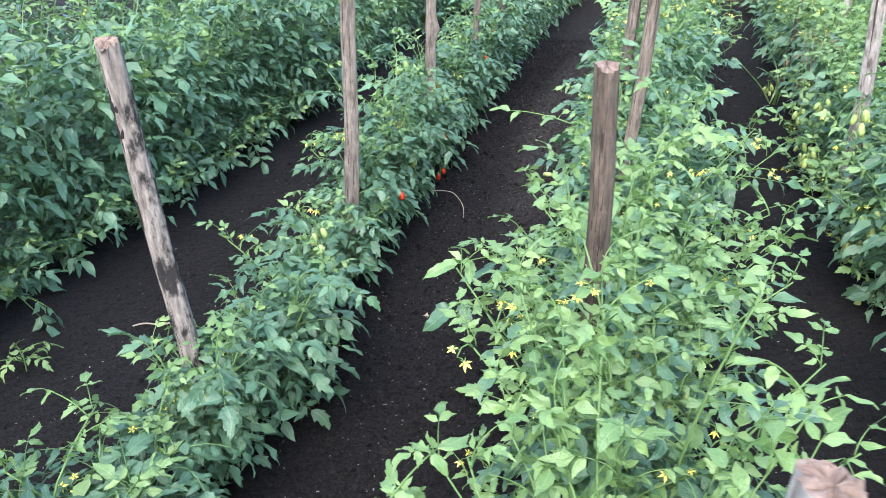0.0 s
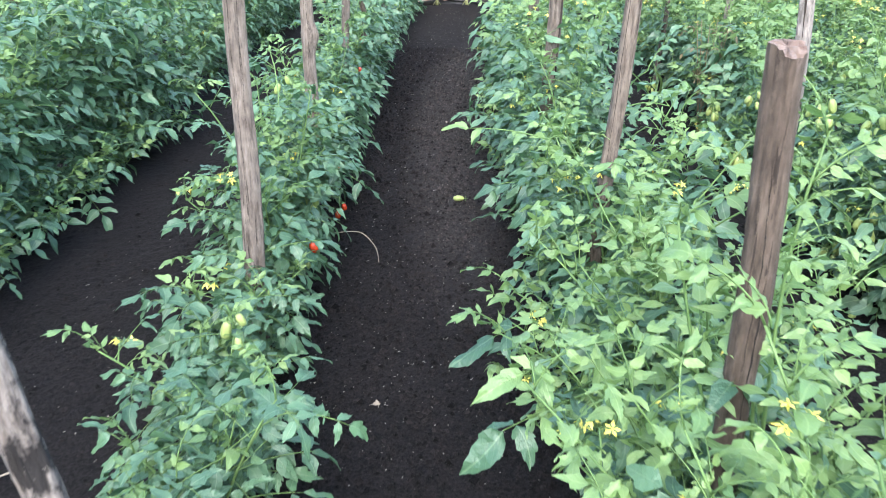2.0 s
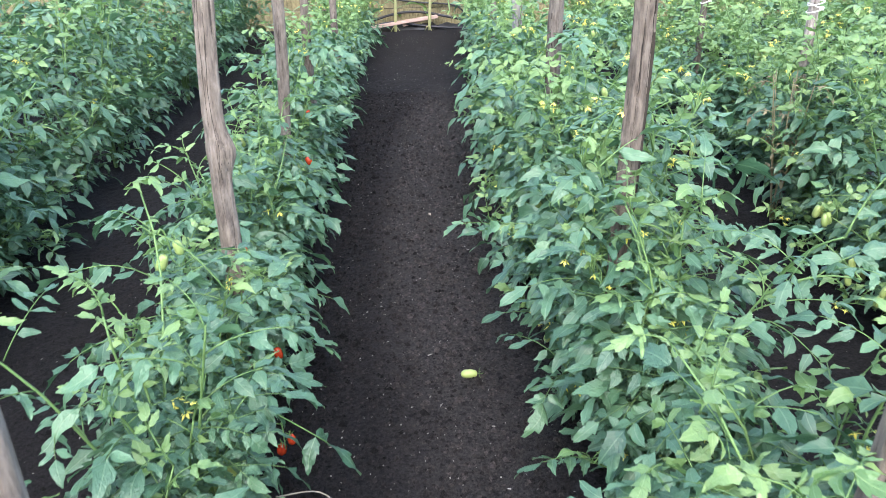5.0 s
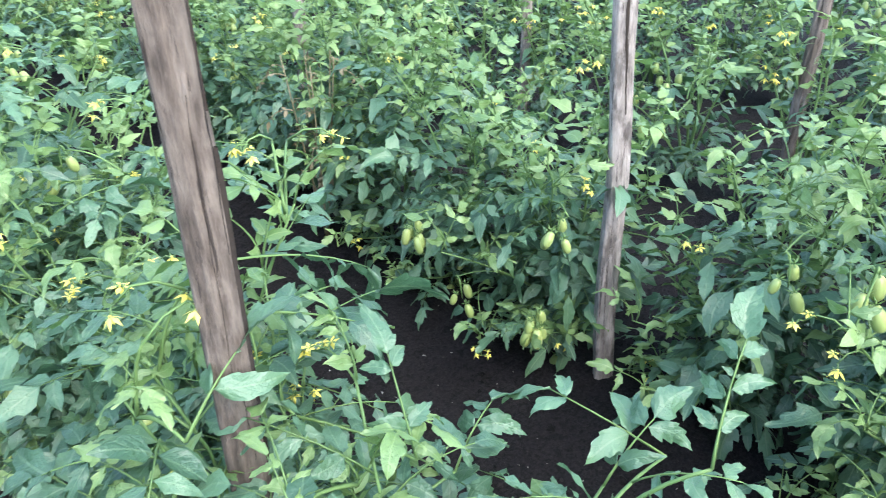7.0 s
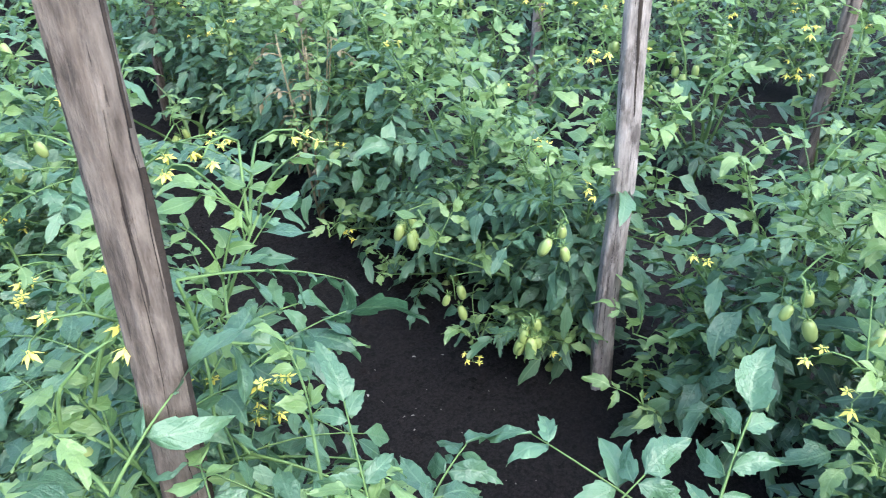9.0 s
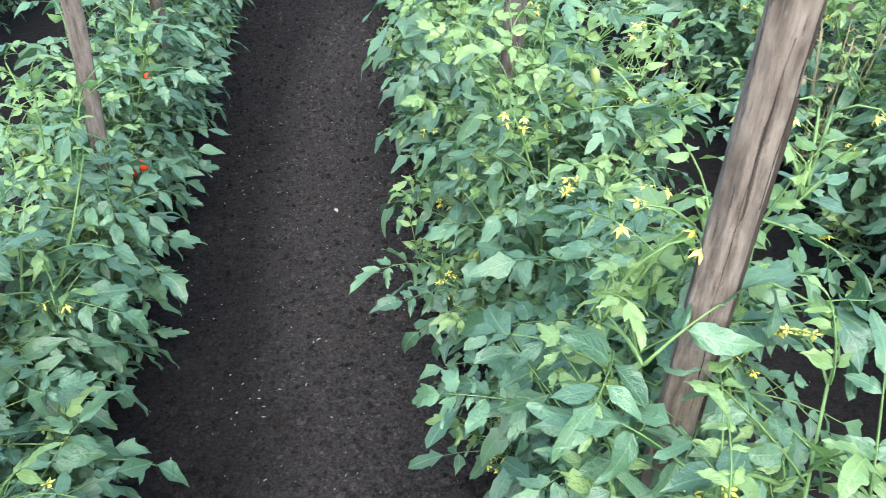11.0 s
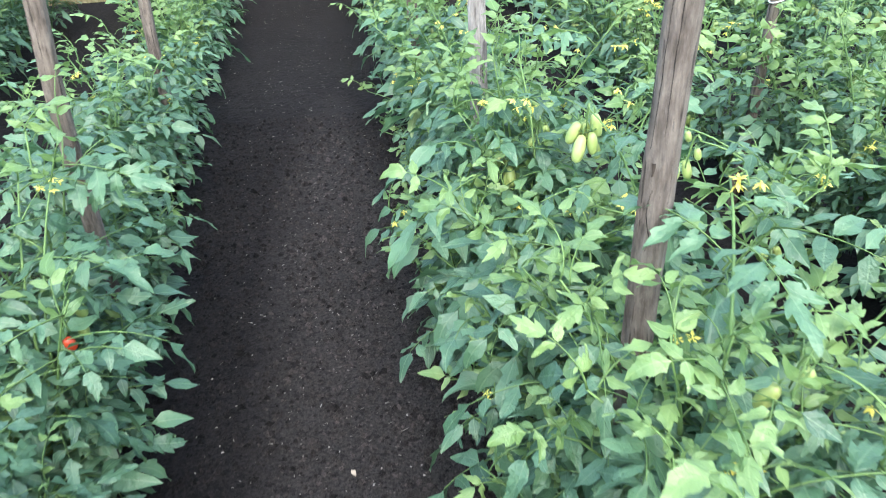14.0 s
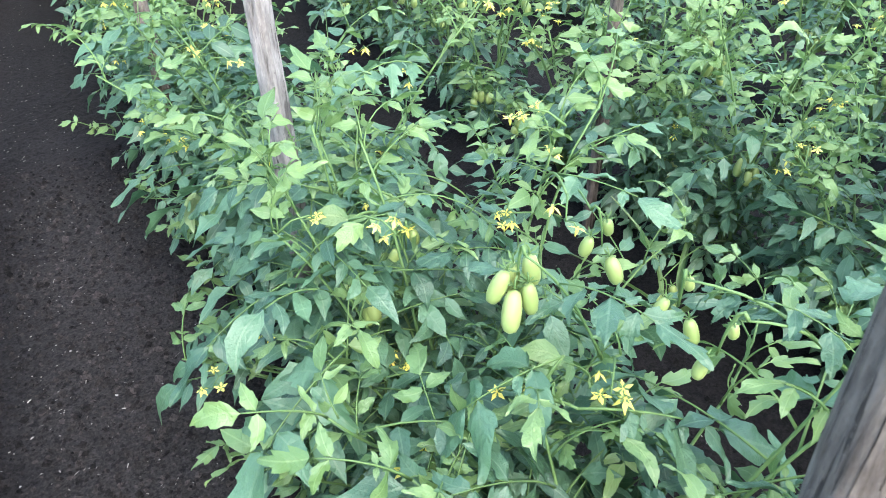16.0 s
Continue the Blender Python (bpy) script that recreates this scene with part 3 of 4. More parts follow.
def ground():
    xs, ys = axis(-1.9, 2.5, 0.022, 240), axis(-0.4, 8.2, 0.022, 240)
    verts = [(x, y, soil_height(x, y)) for y in ys for x in xs]
    w = len(xs)
    faces = [(j * w + i, j * w + i + 1, (j + 1) * w + i + 1, (j + 1) * w + i) for j in range(len(ys) - 1) for i in range(w - 1)]
    me = bpy.data.meshes.new("ground")
    me.from_pydata(verts, [], faces)
    me.materials.append(soil_mat)
    me.polygons.foreach_set("use_smooth", np.full(len(faces), True))
    tagged(new("ground", me), "dark crumbly garden soil trodden into a path between the rows", "soil", kind="structure")


ground()


# ---- stakes ----
def stake(base, top, width, seed, mat, label, chip=0.03, knot=None, marks=()):
    """A rough split post: uneven section, slight bends, a splintered top."""
    r = random.Random(seed)
    base, top = Vector(base), Vector(top)
    length = (top - base).length
    sides, rings, g = 36, 80, Geo()
    verts, faces = [], []
    turn = r.uniform(0, 1.57)
    prof = [(1 + r.uniform(-0.07, 0.07)) * 0.93 * (abs(math.cos(q + turn)) ** 3.4 + abs(math.sin(q + turn)) ** 3.4) ** (-1 / 3.4) for q in [2 * math.pi * k / sides for k in range(sides)]]
    flat = r.uniform(0.72, 0.95)
    ph = [r.uniform(0, 6) for _ in range(4)]
    for i in range(rings + 1):
        f = i / rings
        z = -0.12 + (length + 0.12) * f
        cx = 0.010 * math.sin(3.1 * f + ph[0]) + 0.004 * math.sin(11 * f + ph[1])
        cy = 0.008 * math.sin(2.7 * f + ph[2]) + 0.003 * math.sin(13 * f + ph[3])
        wide = width * 0.49 * (1.06 - 0.14 * f)
        if knot is not None:
            wide *= 1 + 0.42 * math.exp(-((z - knot) / 0.045) ** 2)
            cx += 0.012 * math.exp(-((z - knot) / 0.06) ** 2) + 0.05 * max(0.0, knot - z) * 0.5
        for s in range(sides):
            a = 2 * math.pi * s / sides
            q = wide * prof[s] * (1 + 0.09 * noise.noise((s * 0.6, z * 5, seed)) - 0.16 * max(0.0, noise.noise((s * 1.7, z * 2.2, seed + 7)) - 0.12) + 0.035 * noise.noise((s * 3.1, z * 40, seed)))
            dz = -chip * max(0.0, math.cos(a + ph[0])) * r.uniform(0.5, 1.2) if i == rings else 0
            verts.append((cx + q * math.cos(a), cy + q * flat * math.sin(a), z + dz))
    for i in range(rings):
        for s in range(sides):
            t = (s + 1) % sides
            faces.append((i * sides + s, i * sides + t, (i + 1) * sides + t, (i + 1) * sides + s))
    rim = [Vector(v) for v in verts[-sides:]]
    mean = sum(rim, Vector()) / sides
    g.add(verts, faces)
    cap = Geo()
    inner = [mean.lerp(p, 0.55) + Vector((0, 0, r.uniform(-0.006, 0.006))) for p in rim]
    cap.add([*rim, *inner, mean], [(q, (q + 1) % sides, sides + (q + 1) % sides, sides + q) for q in range(sides)] + [(sides + q, sides + (q + 1) % sides, 2 * sides) for q in range(sides)])
    me = g.mesh("stake", [mat])
    ob = tagged(new("stake", me), label, "wooden stake", "stakes along the tomato rows")
    d = (top - base).normalized()
    ob.matrix_basis = Matrix.Translation(base) @ Vector((0, 0, 1)).rotation_difference(d).to_matrix().to_4x4()
    # cracks are thin black strips on the surface, their inner shade given as colour
    for name, angle, lo, hi, wide, high, jag, mk, note in marks:
        g = Geo()
        rows = [i for i in range(rings + 1) if lo <= -0.12 + (length + 0.12) * i / rings <= hi]
        a = angle
        vv = []
        for j, i in enumerate(rows):
            a += r.uniform(-jag, jag)
            k = (a / (2 * math.pi) * sides) % sides
            p = Vector(verts[i * sides + int(k)]).lerp(Vector(verts[i * sides + (int(k) + 1) % sides]), k - int(k))
            out = Vector((math.cos(a), math.sin(a), 0))
            side = Vector((-out.y, out.x, 0)) * wide * (0.15 + 0.85 * math.sin(math.pi * (j + 0.3) / len(rows))) * r.uniform(0.6, 1.2)
            vv += [p - side - out * 0.002, p + out * high, p + side - out * 0.002]
        g.add(vv, [(3 * j + c, 3 * j + c + 1, 3 * j + c + 4, 3 * j + c + 3) for j in range(len(rows) - 1) for c in (0, 1)])
        child(name, g.mesh(name, [mk]), ob, None, note)
    child("cut_end", cap.mesh("cut_end", [cut_mat], False), ob, None, "paler rough cut end")
    return ob


WORN = "rough weathered grey-brown split wooden stake among tomato plants"
STAKES = [
    ((-0.455, 0.68, 0), (-0.504, 0.640, 1.30), 0.060, stained_mat, "leaning grey wooden stake with black charred stains", 0.02, None),
    ((0.615, 0.815, 0), (0.588, 0.808, 1.275), 0.055, brown_mat, "brown split wooden stake with a ragged cut top", 0.02, None),
    ((-0.515, 1.985, 0), (-0.480, 1.975, 1.62), 0.064, grey_mat, WORN, 0.03, None),
    ((0.600, 2.12, 0), (0.650, 2.09, 1.55), 0.052, stake_mat, WORN, 0.03, None),
    ((-0.590, 3.37, 0), (-0.535, 3.35, 1.60), 0.058, grey_mat, "crooked brown wooden stake with a swollen knot", 0.03, 0.84),
    ((0.534, 3.142, 0), (0.547, 3.148, 1.62), 0.060, stake_mat, "brown wooden stake with a long crack and dark bark streak", 0.03, None),
    ((-0.575, 4.39, 0), (-0.515, 4.36, 1.58), 0.050, stake_mat, WORN, 0.03, None),
    ((0.550, 4.415, 0), (0.550, 4.430, 1.62), 0.060, stake_mat, "broad brown wooden stake with a jagged crack in its side", 0.03, None),
    ((0.562, 5.70, 0), (0.577, 5.70, 1.40), 0.054, pale_mat, "pale grey sun-bleached wooden stake", 0.03, None),
    ((-0.580, 5.40, 0), (-0.545, 5.40, 1.50), 0.050, stake_mat, WORN, 0.03, None),
    ((1.735, 3.36, 0), (1.645, 3.35, 1.45), 0.068, pale_mat, "grey peeling wooden stake beside hanging green tomatoes", 0.03, None),
    ((1.820, 4.86, 0), (1.830, 4.86, 1.35), 0.050, pale_mat, "pale wooden stake tied round with white string", 0.03, None),
    ((1.690, 5.92, 0), (1.725, 5.93, 1.25), 0.042, stake_mat, "thin brown wooden stake with a loop of string", 0.03, None),
    ((2.940, 4.70, 0), (2.930, 4.70, 1.30), 0.055, pale_mat, WORN, 0.03, None),
    ((2.880, 3.38, 0), (2.960, 3.42, 1.50), 0.060, stake_mat, WORN, 0.03, None),
    ((0.560, 6.95, 0), (0.580, 6.95, 1.50), 0.052, stake_mat, WORN, 0.03, None),
    ((0.80, -0.33, 0), (0.835, -0.355, 1.25), 0.060, pale_mat, "wooden stake with a pale freshly cut top", 0.015, None),
    ((-0.560, 6.75, 0), (-0.540, 6.75, 1.50), 0.050, stake_mat, WORN, 0.03, None),
]
MARKS = {
    0: [("charred_patch", -1.9, 1.02, 1.20, 0.015, 0.002, 0.10, char_crack_mat, "black charred patch"), ("charred_patch", -2.5, 0.78, 0.92, 0.009, 0.002, 0.10, char_crack_mat, "black charred patch"), ("crack", -1.7, 0.35, 0.80, 0.0022, 0.001, 0.07, char_crack_mat, "")],
    1: [("crack", -1.9, 0.75, 1.12, 0.0022, 0.001, 0.06, char_crack_mat, ""), ("crack", -1.3, 0.60, 0.95, 0.003, 0.001, 0.06, char_crack_mat, "")],
    2: [("crack", -1.8, 0.50, 1.30, 0.0018, 0.001, 0.05, char_crack_mat, ""), ("crack", -1.1, 0.80, 1.50, 0.002, 0.001, 0.05, char_crack_mat, "")],
    3: [("crack", -2.0, 0.60, 1.30, 0.0024, 0.001, 0.05, char_crack_mat, "")],
    4: [("crack", -1.4, 0.60, 1.45, 0.0022, 0.001, 0.06, char_crack_mat, ""), ("crack", -2.0, 0.90, 1.40, 0.0018, 0.001, 0.06, char_crack_mat, "")],
    5: [("bark_strip", -0.95, 0.70, 1.18, 0.010, 0.005, 0.05, bark_mat, "dark loose bark strip"), ("bark_strip", -1.05, 1.20, 1.42, 0.006, 0.004, 0.05, bark_mat, "dark loose bark strip"), ("crack", -1.15, 1.02, 1.50, 0.0022, 0.001, 0.05, char_crack_mat, ""), ("crack", -1.9, 0.80, 1.25, 0.0014, 0.001, 0.05, char_crack_mat, ""), ("crack", -1.5, 0.72, 0.90, 0.0014, 0.001, 0.05, char_crack_mat, "")],
    7: [("crack", -2.2, 0.86, 1.00, 0.0032, 0.001, 0.22, char_crack_mat, "jagged dark crack"), ("crack", -2.05, 1.06, 1.50, 0.0026, 0.001, 0.04, char_crack_mat, ""), ("knot", -2.45, 0.99, 1.05, 0.007, 0.003, 0.05, bark_mat, "dark split knot"), ("crack", -2.7, 1.05, 1.35, 0.0018, 0.001, 0.05, char_crack_mat, "")],
    10: [("bark_strip", -2.0, 0.84, 1.30, 0.006, 0.004, 0.05, bark_mat, "dark peeling bark"), ("crack", -2.4, 0.10, 0.75, 0.0014, 0.001, 0.02, char_crack_mat, "")],
}
stakes = [stake(b, t, w, 40 + i, mt, lb, ch, kn, MARKS.get(i, ())) for i, (b, t, w, mt, lb, ch, kn) in enumerate(STAKES)]


# string tied round two of the stakes
for post, z, w in ((stakes[11], 0.95, 0.036), (stakes[12], 0.86, 0.030)):
    for k, (dz, tip) in enumerate(((0.0, 0.012), (0.014, -0.016), (0.03, 0.01))):
        g = Geo()
        tube(g, [(w * math.cos(a), w * 0.95 * math.sin(a), z + dz + tip * math.cos(a)) for a in [2 * math.pi * q / 14 for q in range(15)]], [0.0028] * 15, 5)
        child("string", g.mesh("string", [string_mat]), post, None, "white string wound round the post")


# ---- fence at the end of the rows ----
FENCE_Y = 10.85


def fence():
    f = tagged(new("fence"), "stained yellow-brown plank fence closing the garden", "fence", kind="structure")
    f.matrix_basis = pose(0, FENCE_Y, 0)
    r = random.Random(3)
    shapes = []
    for k in range(4):
        bm = bmesh.new()
        bmesh.ops.create_cube(bm, size=1, matrix=Matrix.Diagonal((2.39, 0.026, 0.222, 1)))
        bmesh.ops.bevel(bm, geom=bm.edges[:], offset=0.004, segments=1, affect="EDGES")
        me = bpy.data.meshes.new("plank")
        bm.to_mesh(me)
        me.materials.append(fence_mat)
        for p in me.polygons:
            p.use_smooth = False
        shapes.append(me)
    for c in range(-3, 4):
        for k in range(8):
            child("plank", r.choice(shapes), f, pose(c * 2.4, r.uniform(-0.004, 0.004), 0.115 + 0.228 * k, 0, 0, 0) @ Matrix.Rotation(radians(r.choice((0, 180))), 4, "Z"))
    bm = bmesh.new()
    bmesh.ops.create_cube(bm, size=1, matrix=Matrix.Translation((0, 0, 0.9)) @ Matrix.Diagonal((0.09, 0.09, 2.0, 1)))
    bmesh.ops.bevel(bm, geom=bm.edges[:], offset=0.006, segments=1, affect="EDGES")
    me = bpy.data.meshes.new("post")
    bm.to_mesh(me)
    me.materials.append(fence_mat)
    for c in range(-3, 5):
        child("post", me, f, pose(c * 2.4 - 1.2, 0.062, 0))


fence()


def bent_tube(name, pts, radius, mat, label, category):
    """A smooth tube through the points."""
    g = Geo()
    P = [Vector(p) for p in pts]
    fine = []
    for i in range(len(P) - 1):
        a, b, c, d = P[max(i - 1, 0)], P[i], P[i + 1], P[min(i + 2, len(P) - 1)]
        for k in range(6):
            t = k / 6
            fine.append(0.5 * ((2 * b) + (c - a) * t + (2 * a - 5 * b + 4 * c - d) * t * t + (3 * b - a - 3 * c + d) * t ** 3))
    fine.append(P[-1])
    tube(g, fine, [radius] * len(fine), 7)
    return tagged(new(name, g.mesh(name, [mat])), label, category)


bent_tube("hose", [(-0.75, 10.62, 0.03), (-0.35, 10.70, 0.16), (0.0, 10.72, 0.20), (0.4, 10.66, 0.14), (0.8, 10.6, 0.05)], 0.015, hose_mat, "black rubber hose lying along the fence foot", "hose")
bent_tube("hose", [(-0.7, 10.55, 0.02), (-0.3, 10.60, 0.10), (0.1, 10.62, 0.05), (0.5, 10.56, 0.025), (1.0, 10.62, 0.02)], 0.015, hose_mat, "black rubber hose lying along the fence foot", "hose")
bent_tube("cable", [(-1.25, 10.80, 1.0), (-1.18, 10.81, 0.60), (-1.05, 10.80, 0.48), (-0.6, 10.80, 0.40), (0.0, 10.81, 0.30), (0.5, 10.80, 0.24), (0.66, 10.8, 0.02)], 0.010, hose_mat, "thin black cable hanging slack on the fence", "cable")


def sheet():
    """A crumpled strip of black plastic along the fence foot."""
    nx, ny, g = 46, 8, Geo()
    verts, faces = [], []
    for j in range(ny + 1):
        for i in range(nx + 1):
            x, y = -0.72 + 1.5 * i / nx, 10.60 + 0.20 * j / ny
            edge = math.sin(math.pi * i / nx) ** 0.5 * math.sin(math.pi * j / ny)
            verts.append((x, y, 0.008 + edge * (0.05 + 0.09 * noise.noise((x * 9, y * 12, 2.0)) + 0.03 * noise.noise((x * 31, y * 31, 5.0)))))
    for j in range(ny):
        for i in range(nx):
            k = j * (nx + 1) + i
            faces.append((k, k + 1, k + nx + 2, k + nx + 1))
    g.add(verts, faces)
    tagged(new("plastic_sheet", g.mesh("plastic_sheet", [hose_mat])), "crumpled black plastic sheet at the fence foot", "plastic sheet")


sheet()


def plank(a, b, w, h, mat, label):
    a, b = Vector(a), Vector(b)
    bm = bmesh.new()
    bmesh.ops.create_cube(bm, size=1, matrix=Matrix.Diagonal(((b - a).length, w, h, 1)))
    bmesh.ops.bevel(bm, geom=bm.edges[:], offset=0.005, segments=2, affect="EDGES")
    me = bpy.data.meshes.new("plank")
    bm.to_mesh(me)
    me.materials.append(mat)
    ob = tagged(new("plank", me), label, "plank")
    ob.matrix_basis = Matrix.Translation((a + b) / 2) @ Vector((1, 0, 0)).rotation_difference((b - a).normalized()).to_matrix().to_4x4()


plank((-0.52, 10.56, 0.06), (0.26, 10.66, 0.15), 0.07, 0.035, plank_mat, "pinkish bare wooden plank propped at the fence foot")
plank((-0.15, 10.63, 0.06), (0.30, 10.74, 0.16), 0.05, 0.03, plank_mat, "pinkish bare wooden plank propped at the fence foot")


def reed(x, y, h, seed, leaves):
    """A tall pale stalk with long narrow leaves."""
    r = random.Random(seed)
    ob = tagged(new("maize_stalk"), "tall pale green stalk with long narrow leaves at the fence", "maize")
    ob.matrix_basis = pose(x, y, 0)
    pts = [Vector((0.03 * math.sin(2 * k / 8), 0.02 * k / 8, h * k / 8)) for k in range(9)]
    g = Geo()
    tube(g, [pts[0] - Vector((0, 0, 0.03)), *pts[1:]], [0.021 - 0.012 * k / 8 for k in range(9)], 7)
    for k in range(5):
        a = k * 1.26 + r.uniform(-0.3, 0.3)
        tube(g, [(0, 0, 0.07), (0.03 * math.cos(a), 0.03 * math.sin(a), 0.04), (0.06 * math.cos(a), 0.06 * math.sin(a), -0.005)], [0.006, 0.005, 0.003], 5)
    child("stalk", g.mesh("stalk", [pale_stalk_mat]), ob)
    for i in range(leaves):
        g = Geo()
        leaflet(g, r.uniform(0.35, 0.6), r.uniform(0.03, 0.05), 8, 0.25, r.uniform(0.5, 1.0), 0.004, Matrix.Identity(4))
        p = along(pts, 0.12 + 0.85 * i / leaves)
        child("blade", g.mesh("blade", [young_mat]), ob, Matrix.Translation(p) @ Matrix.Rotation(i * 2.5 + r.uniform(-0.5, 0.5), 4, "Z") @ Matrix.Rotation(radians(r.uniform(20, 60)), 4, "X"))


reed(-0.24, 10.58, 1.3, 1, 7)
reed(0.16, 10.60, 0.9, 2, 8)


# ---- plants, row by row ----
ROW_R = "bushy green tomato plant with yellow flowers and green fruit"
ROW_L = "low green tomato plant with hanging leaves beside the path"
ROW_LL = "tall dense dark green tomato plant in a thick row"
seed = 100
TIPS = {
    0: [(0.95, 0.1, 0.85), (0.44, 0.2, 0.70)],
    1: [(0.56, 0.52, 0.80), (0.64, 0.50, 0.86), (0.48, 0.60, 0.74), (0.30, 0.24, 0.52), (1.10, 0.35, 0.74), (0.34, 0.34, 0.55), (0.95, 0.15, 0.95)],
    2: [(0.57, 0.70, 0.92), (0.62, 0.68, 0.84), (0.45, 0.62, 0.82), (0.36, 0.55, 0.70), (1.12, 0.75, 0.66), (0.26, 0.80, 0.75), (0.9, 0.4, 1.0)],
    3: [(0.72, 0.95, 1.12), (0.66, 0.90, 1.0), (0.50, 0.92, 0.98), (0.42, 0.80, 0.74), (0.34, 1.10, 0.62), (1.08, 1.05, 0.70), (0.30, 0.95, 0.55)],
    4: [(0.25, 1.38, 0.48), (0.26, 1.50, 0.30), (1.12, 1.5, 0.60), (0.32, 1.5, 0.70)],
    5: [(0.27, 1.78, 0.30), (0.30, 1.65, 0.45)],
    6: [(1.15, 2.2, 0.66), (1.05, 2.05, 0.80)],
    7: [(1.08, 2.40, 0.62), (0.90, 2.45, 0.80)],
    8: [(0.50, 2.98, 0.74), (0.42, 3.02, 0.60), (0.46, 2.90, 0.82)],
    9: [(0.80, 3.40, 0.62), (0.42, 3.22, 0.84), (0.36, 3.30, 0.66), (0.78, 3.18, 0.40)],
    10: [(0.60, 3.30, 0.88), (0.34, 3.75, 0.40)],
    11: [(0.85, 4.1, 0.90), (0.36, 4.05, 0.55), (0.30, 4.00, 0.32), (0.27, 4.18, 0.26), (0.28, 4.28, 0.20)],
    12: [(0.45, 4.08, 0.74), (0.62, 4.10, 0.82), (1.12, 4.45, 0.62), (0.98, 4.32, 0.80), (0.30, 4.55, 0.30), (0.36, 4.30, 0.62), (0.38, 4.22, 0.78), (0.49, 4.20, 0.84), (0.57, 4.18, 0.88), (0.53, 4.24, 0.76), (0.29, 4.38, 0.30)],
    13: [(0.33, 4.75, 0.58), (0.35, 4.68, 0.42), (0.40, 4.62, 0.74), (1.16, 4.9, 0.66), (0.34, 4.85, 0.25), (0.92, 4.6, 0.86)],
    14: [(0.31, 5.10, 0.50), (0.36, 5.02, 0.68), (0.42, 5.35, 0.80), (0.60, 5.36, 0.92), (0.45, 5.42, 0.88), (1.22, 5.15, 0.62), (0.30, 5.30, 0.32), (1.0, 5.2, 0.95)],
    15: [(0.48, 5.55, 0.80), (0.58, 5.50, 0.86), (0.55, 5.45, 0.92), (1.18, 5.6, 0.68), (0.33, 5.5, 0.40)],
}
row_right = []
for k in range(20):
    y = -0.30 + 0.385 * k
    j = random.Random(900 + k)
    slim = k in (8, 9, 10, 11)
    row_right.append(near_plant((0.60 if slim else 0.72 if y < 2.1 else 0.69) + j.uniform(-0.05, 0.05), y + j.uniform(-0.06, 0.06), seed + k, j.uniform(0.68, 0.84), 0.16 if slim else 0.34 if y < 2.1 else 0.28, 6, 8 if k > 16 else 11, j.uniform(0.84, 1.0), j.choice((2, 3)), 0, j.choice((4, 5, 6)), ROW_R, "tomato row by the path", 1, TIPS.get(k, []) + [(0.37 + j.uniform(-0.04, 0.04), y + j.uniform(-0.15, 0.15), j.uniform(0.14, 0.34))], 9, 0.56 if y < 1.9 else 0.88 if slim else 0.78, y < 6.2))
row_left = []
for k in range(20):
    y = -0.10 + 0.385 * k
    j = random.Random(1900 + k)
    tall = 0.50 if y < 2.0 else 0.62 if y < 4.3 else 0.70
    row_left.append(near_plant((-0.41 if y < 1.1 else -0.46 if y < 1.6 else -0.53 if y < 2.6 else -0.57 if y < 3.5 else -0.62 if y < 4.3 else -0.65) + j.uniform(-0.04, 0.04), y + j.uniform(-0.06, 0.06), 300 + k, tall * j.uniform(0.85, 1.1), 0.15 if y < 1.1 else 0.18 if y < 4.3 else 0.22, 5, 7 if k > 15 else 10, j.uniform(0.66, 0.80) if y < 3.2 else j.uniform(0.80, 0.94), j.choice((1, 2, 2)), 0, j.choice((1, 2)), ROW_L, "tomato row by the path", 0 if 3.6 < y < 5.2 else 1, {0: [(-0.78, 0.12, 0.62), (-0.45, 0.30, 0.55)], 1: [(-0.49, 0.42, 0.42), (-0.43, 0.50, 0.44)], 7: [(-0.66, 3.00, 0.86), (-0.80, 2.45, 0.80), (-0.60, 2.55, 0.78)], 10: [(-0.85, 4.0, 0.62), (-0.50, 4.10, 0.66)], 11: [(-0.50, 4.22, 0.55), (-0.56, 4.20, 0.66), (-0.47, 4.26, 0.40), (-0.53, 4.27, 0.74), (-0.62, 4.24, 0.76)], 13: [(-0.55, 5.12, 0.80), (-0.62, 5.15, 0.82)], 14: [(-0.54, 5.26, 0.86), (-0.61, 5.24, 0.88)]}.get(k, ()), 8, 0.92, y < 5.6))
row_two = []
